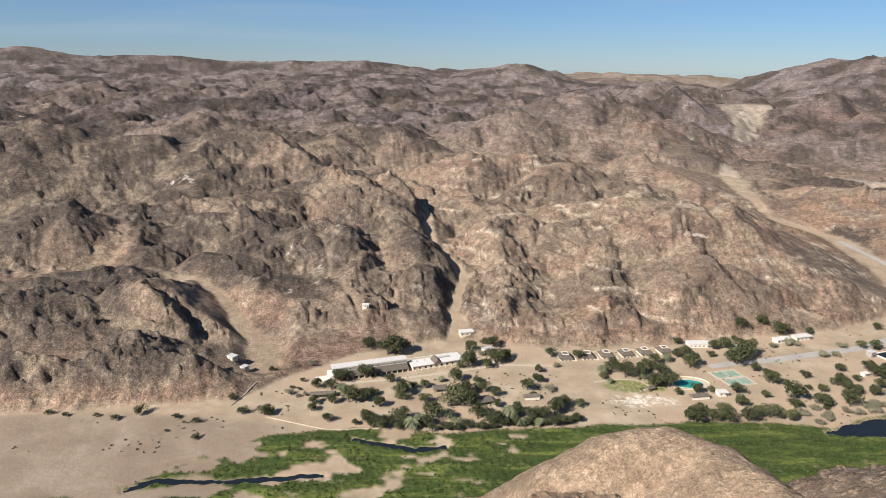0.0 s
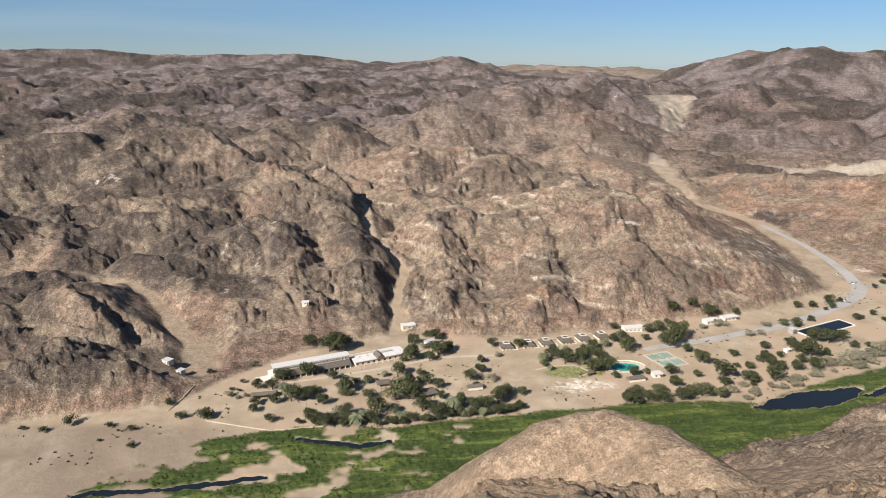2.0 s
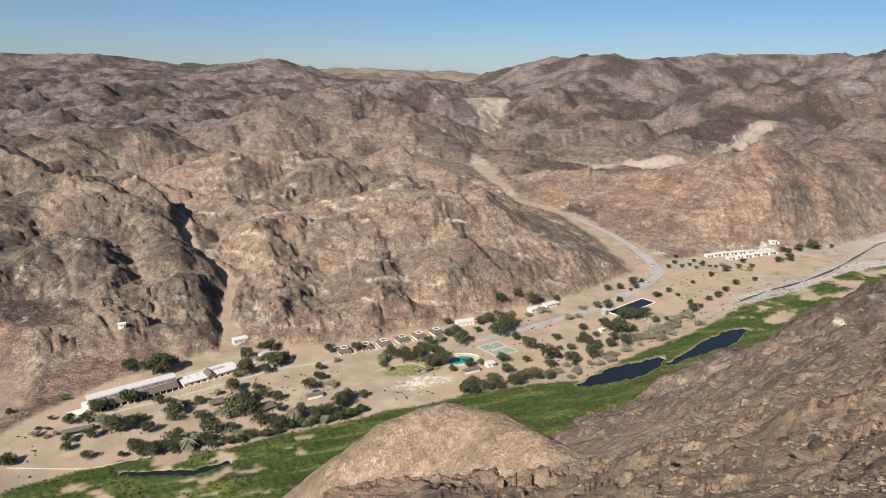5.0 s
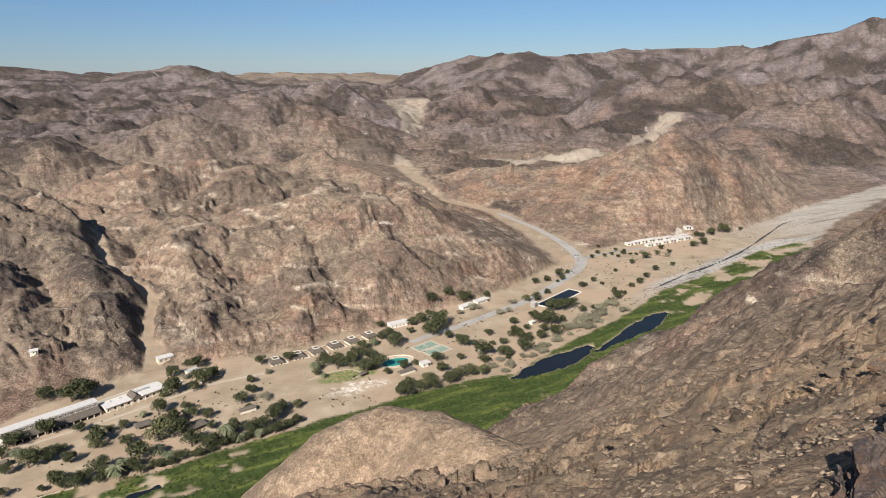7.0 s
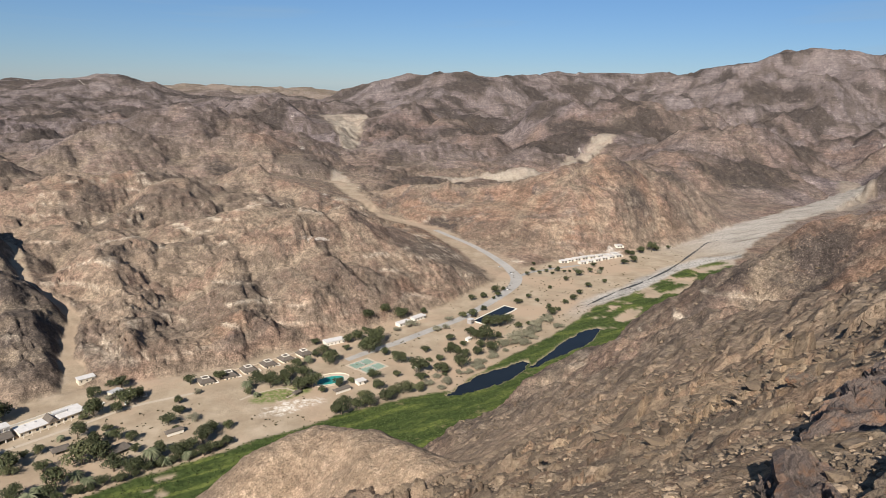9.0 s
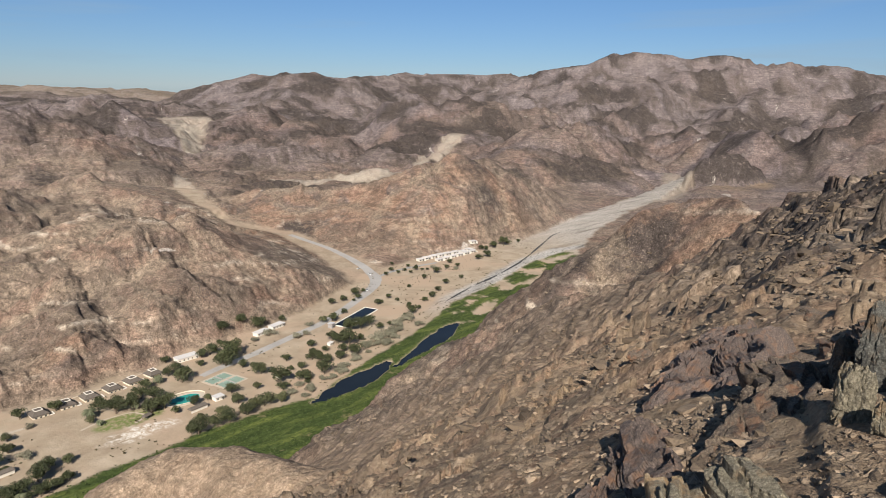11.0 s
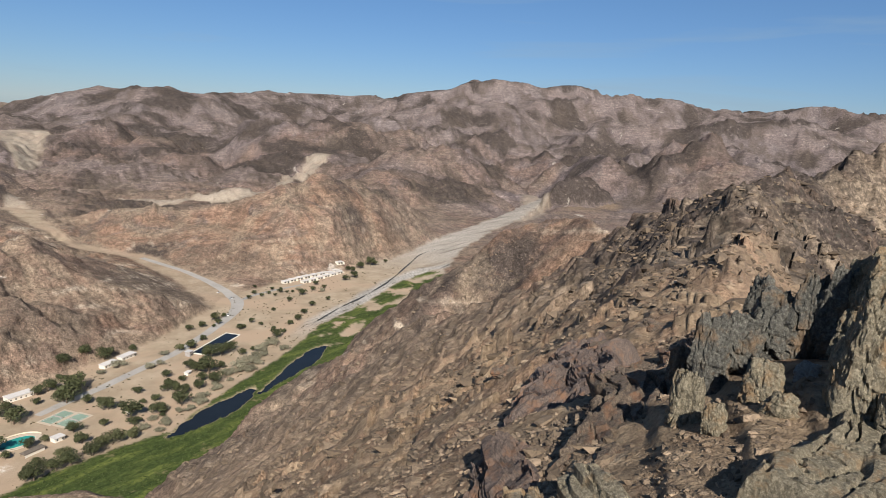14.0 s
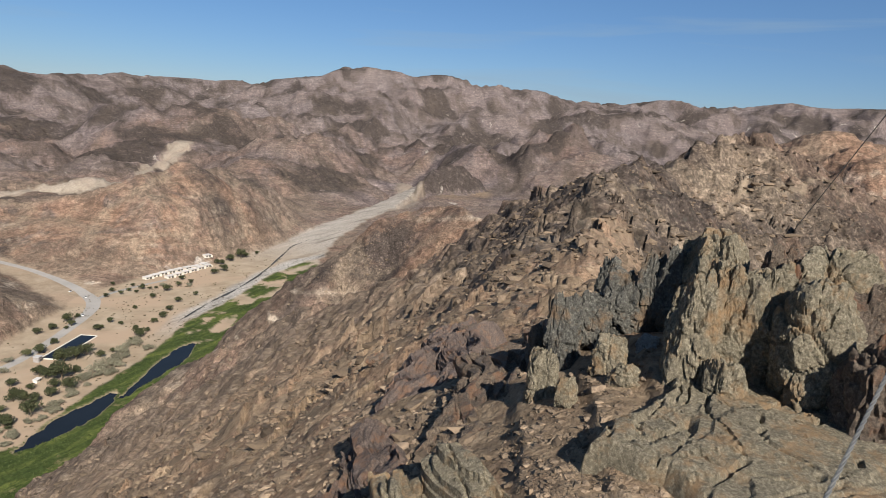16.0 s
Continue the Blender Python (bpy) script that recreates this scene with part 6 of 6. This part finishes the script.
def tufts(name, x, y, size, tall, blades, material, label, category, seed):
    """Small upright plants, each a few bent blades, in one mesh."""
    rs = np.random.RandomState(seed)
    n = len(x)
    z = heights(x, y)
    a = rs.uniform(0, 6.3, (n, blades))
    w = size[:, None] * rs.uniform(0.5, 1.0, (n, blades))
    top = size[:, None] * tall * rs.uniform(0.6, 1.2, (n, blades))
    lean = w * rs.uniform(-0.8, 0.8, (n, blades))
    cx, cy = x[:, None] + rs.normal(0, 0.3, (n, blades)) * size[:, None], y[:, None] + rs.normal(0, 0.3, (n, blades)) * size[:, None]
    dx, dy = np.cos(a), np.sin(a)
    co = np.stack([np.stack([cx - dx * w * 0.5, cy - dy * w * 0.5, z[:, None] - 0.1 + 0 * w], -1), np.stack([cx + dx * w * 0.5, cy + dy * w * 0.5, z[:, None] - 0.1 + 0 * w], -1),
                   np.stack([cx + dx * (w * 0.35 + lean) - dy * lean, cy + dy * (w * 0.35 + lean) + dx * lean, z[:, None] + top], -1),
                   np.stack([cx - dx * (w * 0.35 - lean) - dy * lean, cy - dy * (w * 0.35 - lean) + dx * lean, z[:, None] + top * 0.9], -1)], 2)
    k = n * blades
    me = bpy.data.meshes.new(name)
    me.vertices.add(k * 4)
    me.vertices.foreach_set("co", co.astype(np.float32).ravel())
    me.loops.add(k * 4)
    me.loops.foreach_set("vertex_index", np.arange(k * 4, dtype=np.int32))
    me.polygons.add(k)
    me.polygons.foreach_set("loop_start", (np.arange(k) * 4).astype(np.int32))
    me.update(calc_edges=True)
    me.materials.append(material)
    return tagged(new(name, me), label, category, kind="stuff")


def reed_bed():
    rs = np.random.RandomState(51)
    x, y = rs.uniform(-190, 770, 90000), rs.uniform(262, 510, 90000)
    j = np.interp(np.degrees(np.arctan2(x, y)), GRID["az"], np.arange(len(GRID["az"]))).astype(int)
    i = np.interp(np.hypot(x, y), GRID["r"], np.arange(len(GRID["r"]))).astype(int)
    keep = (GRID["reed"][i, j] > 0.55) & (fbm(x, y, 16, 3, 52) > -0.22)
    x, y = x[keep][:11000], y[keep][:11000]
    tufts("reeds", x, y, rs.uniform(0.3, 0.7, len(x)), 1.0, 5, LEAF_REED, "green reed beds along the river", "reeds", 53)


def scrub():
    rs = np.random.RandomState(61)
    x, y = rs.uniform(-240, 760, 16000), rs.uniform(330, 600, 16000)
    out, _ = outside_valley(x, y)
    keep = (out < -3) & (y > river_top(x) + 2) & (fbm(x, y, 40, 3, 62) > np.where(x > 430, -0.05, 0.12))
    x, y = x[keep][:900], y[keep][:900]
    tufts("scrub", x, y, rs.uniform(0.35, 1.1, len(x)) ** 1.3, 0.7, 9, LEAF_SCRUB, "small dry scrub tufts dotted over the sand", "scrub", 63)


LEAF_REED = leaf("reed_leaves", (0.032, 0.047, 0.013), (0.078, 0.097, 0.03))
LEAF_SCRUB = leaf("scrub_leaves", (0.05, 0.045, 0.025), (0.16, 0.13, 0.075))
reed_bed()
scrub()


# ---- guy ropes of a mast beside the camera ----
def guy_rope(a, b, radius, label):
    t = thing("guy_rope", a, label, "rope", "guy ropes")
    a, b = Vector(a), Vector(b)
    q = (b - a).to_track_quat("Z", "Y")
    d = (b - a).length
    for k in range(3):
        bm = bmesh.new()
        rows, n = [], 160
        for i in range(n + 1):
            u = i / n
            w = u * d / (radius * 14) * 2 * math.pi + k * 2.094
            c = q @ Vector((radius * 0.55 * math.cos(w), radius * 0.55 * math.sin(w), u * d))
            rows.append([bm.verts.new(c + q @ Vector((radius * 0.55 * math.cos(m * 1.0472), radius * 0.55 * math.sin(m * 1.0472), 0))) for m in range(6)])
        for p0, p1 in zip(rows, rows[1:]):
            for m in range(6):
                bm.faces.new((p0[m], p0[(m + 1) % 6], p1[(m + 1) % 6], p1[m]))
        part("strand", bm, STEEL, t)


guy_rope((1.0, -0.345, 209.53), (1.24, -0.453, 209.69), 0.0029, "grey twisted steel guy rope close by")
guy_rope((4.6, -0.639, 209.46), (3.572, -0.891, 210.298), 0.0026, "thin dark steel guy rope above the rocks")
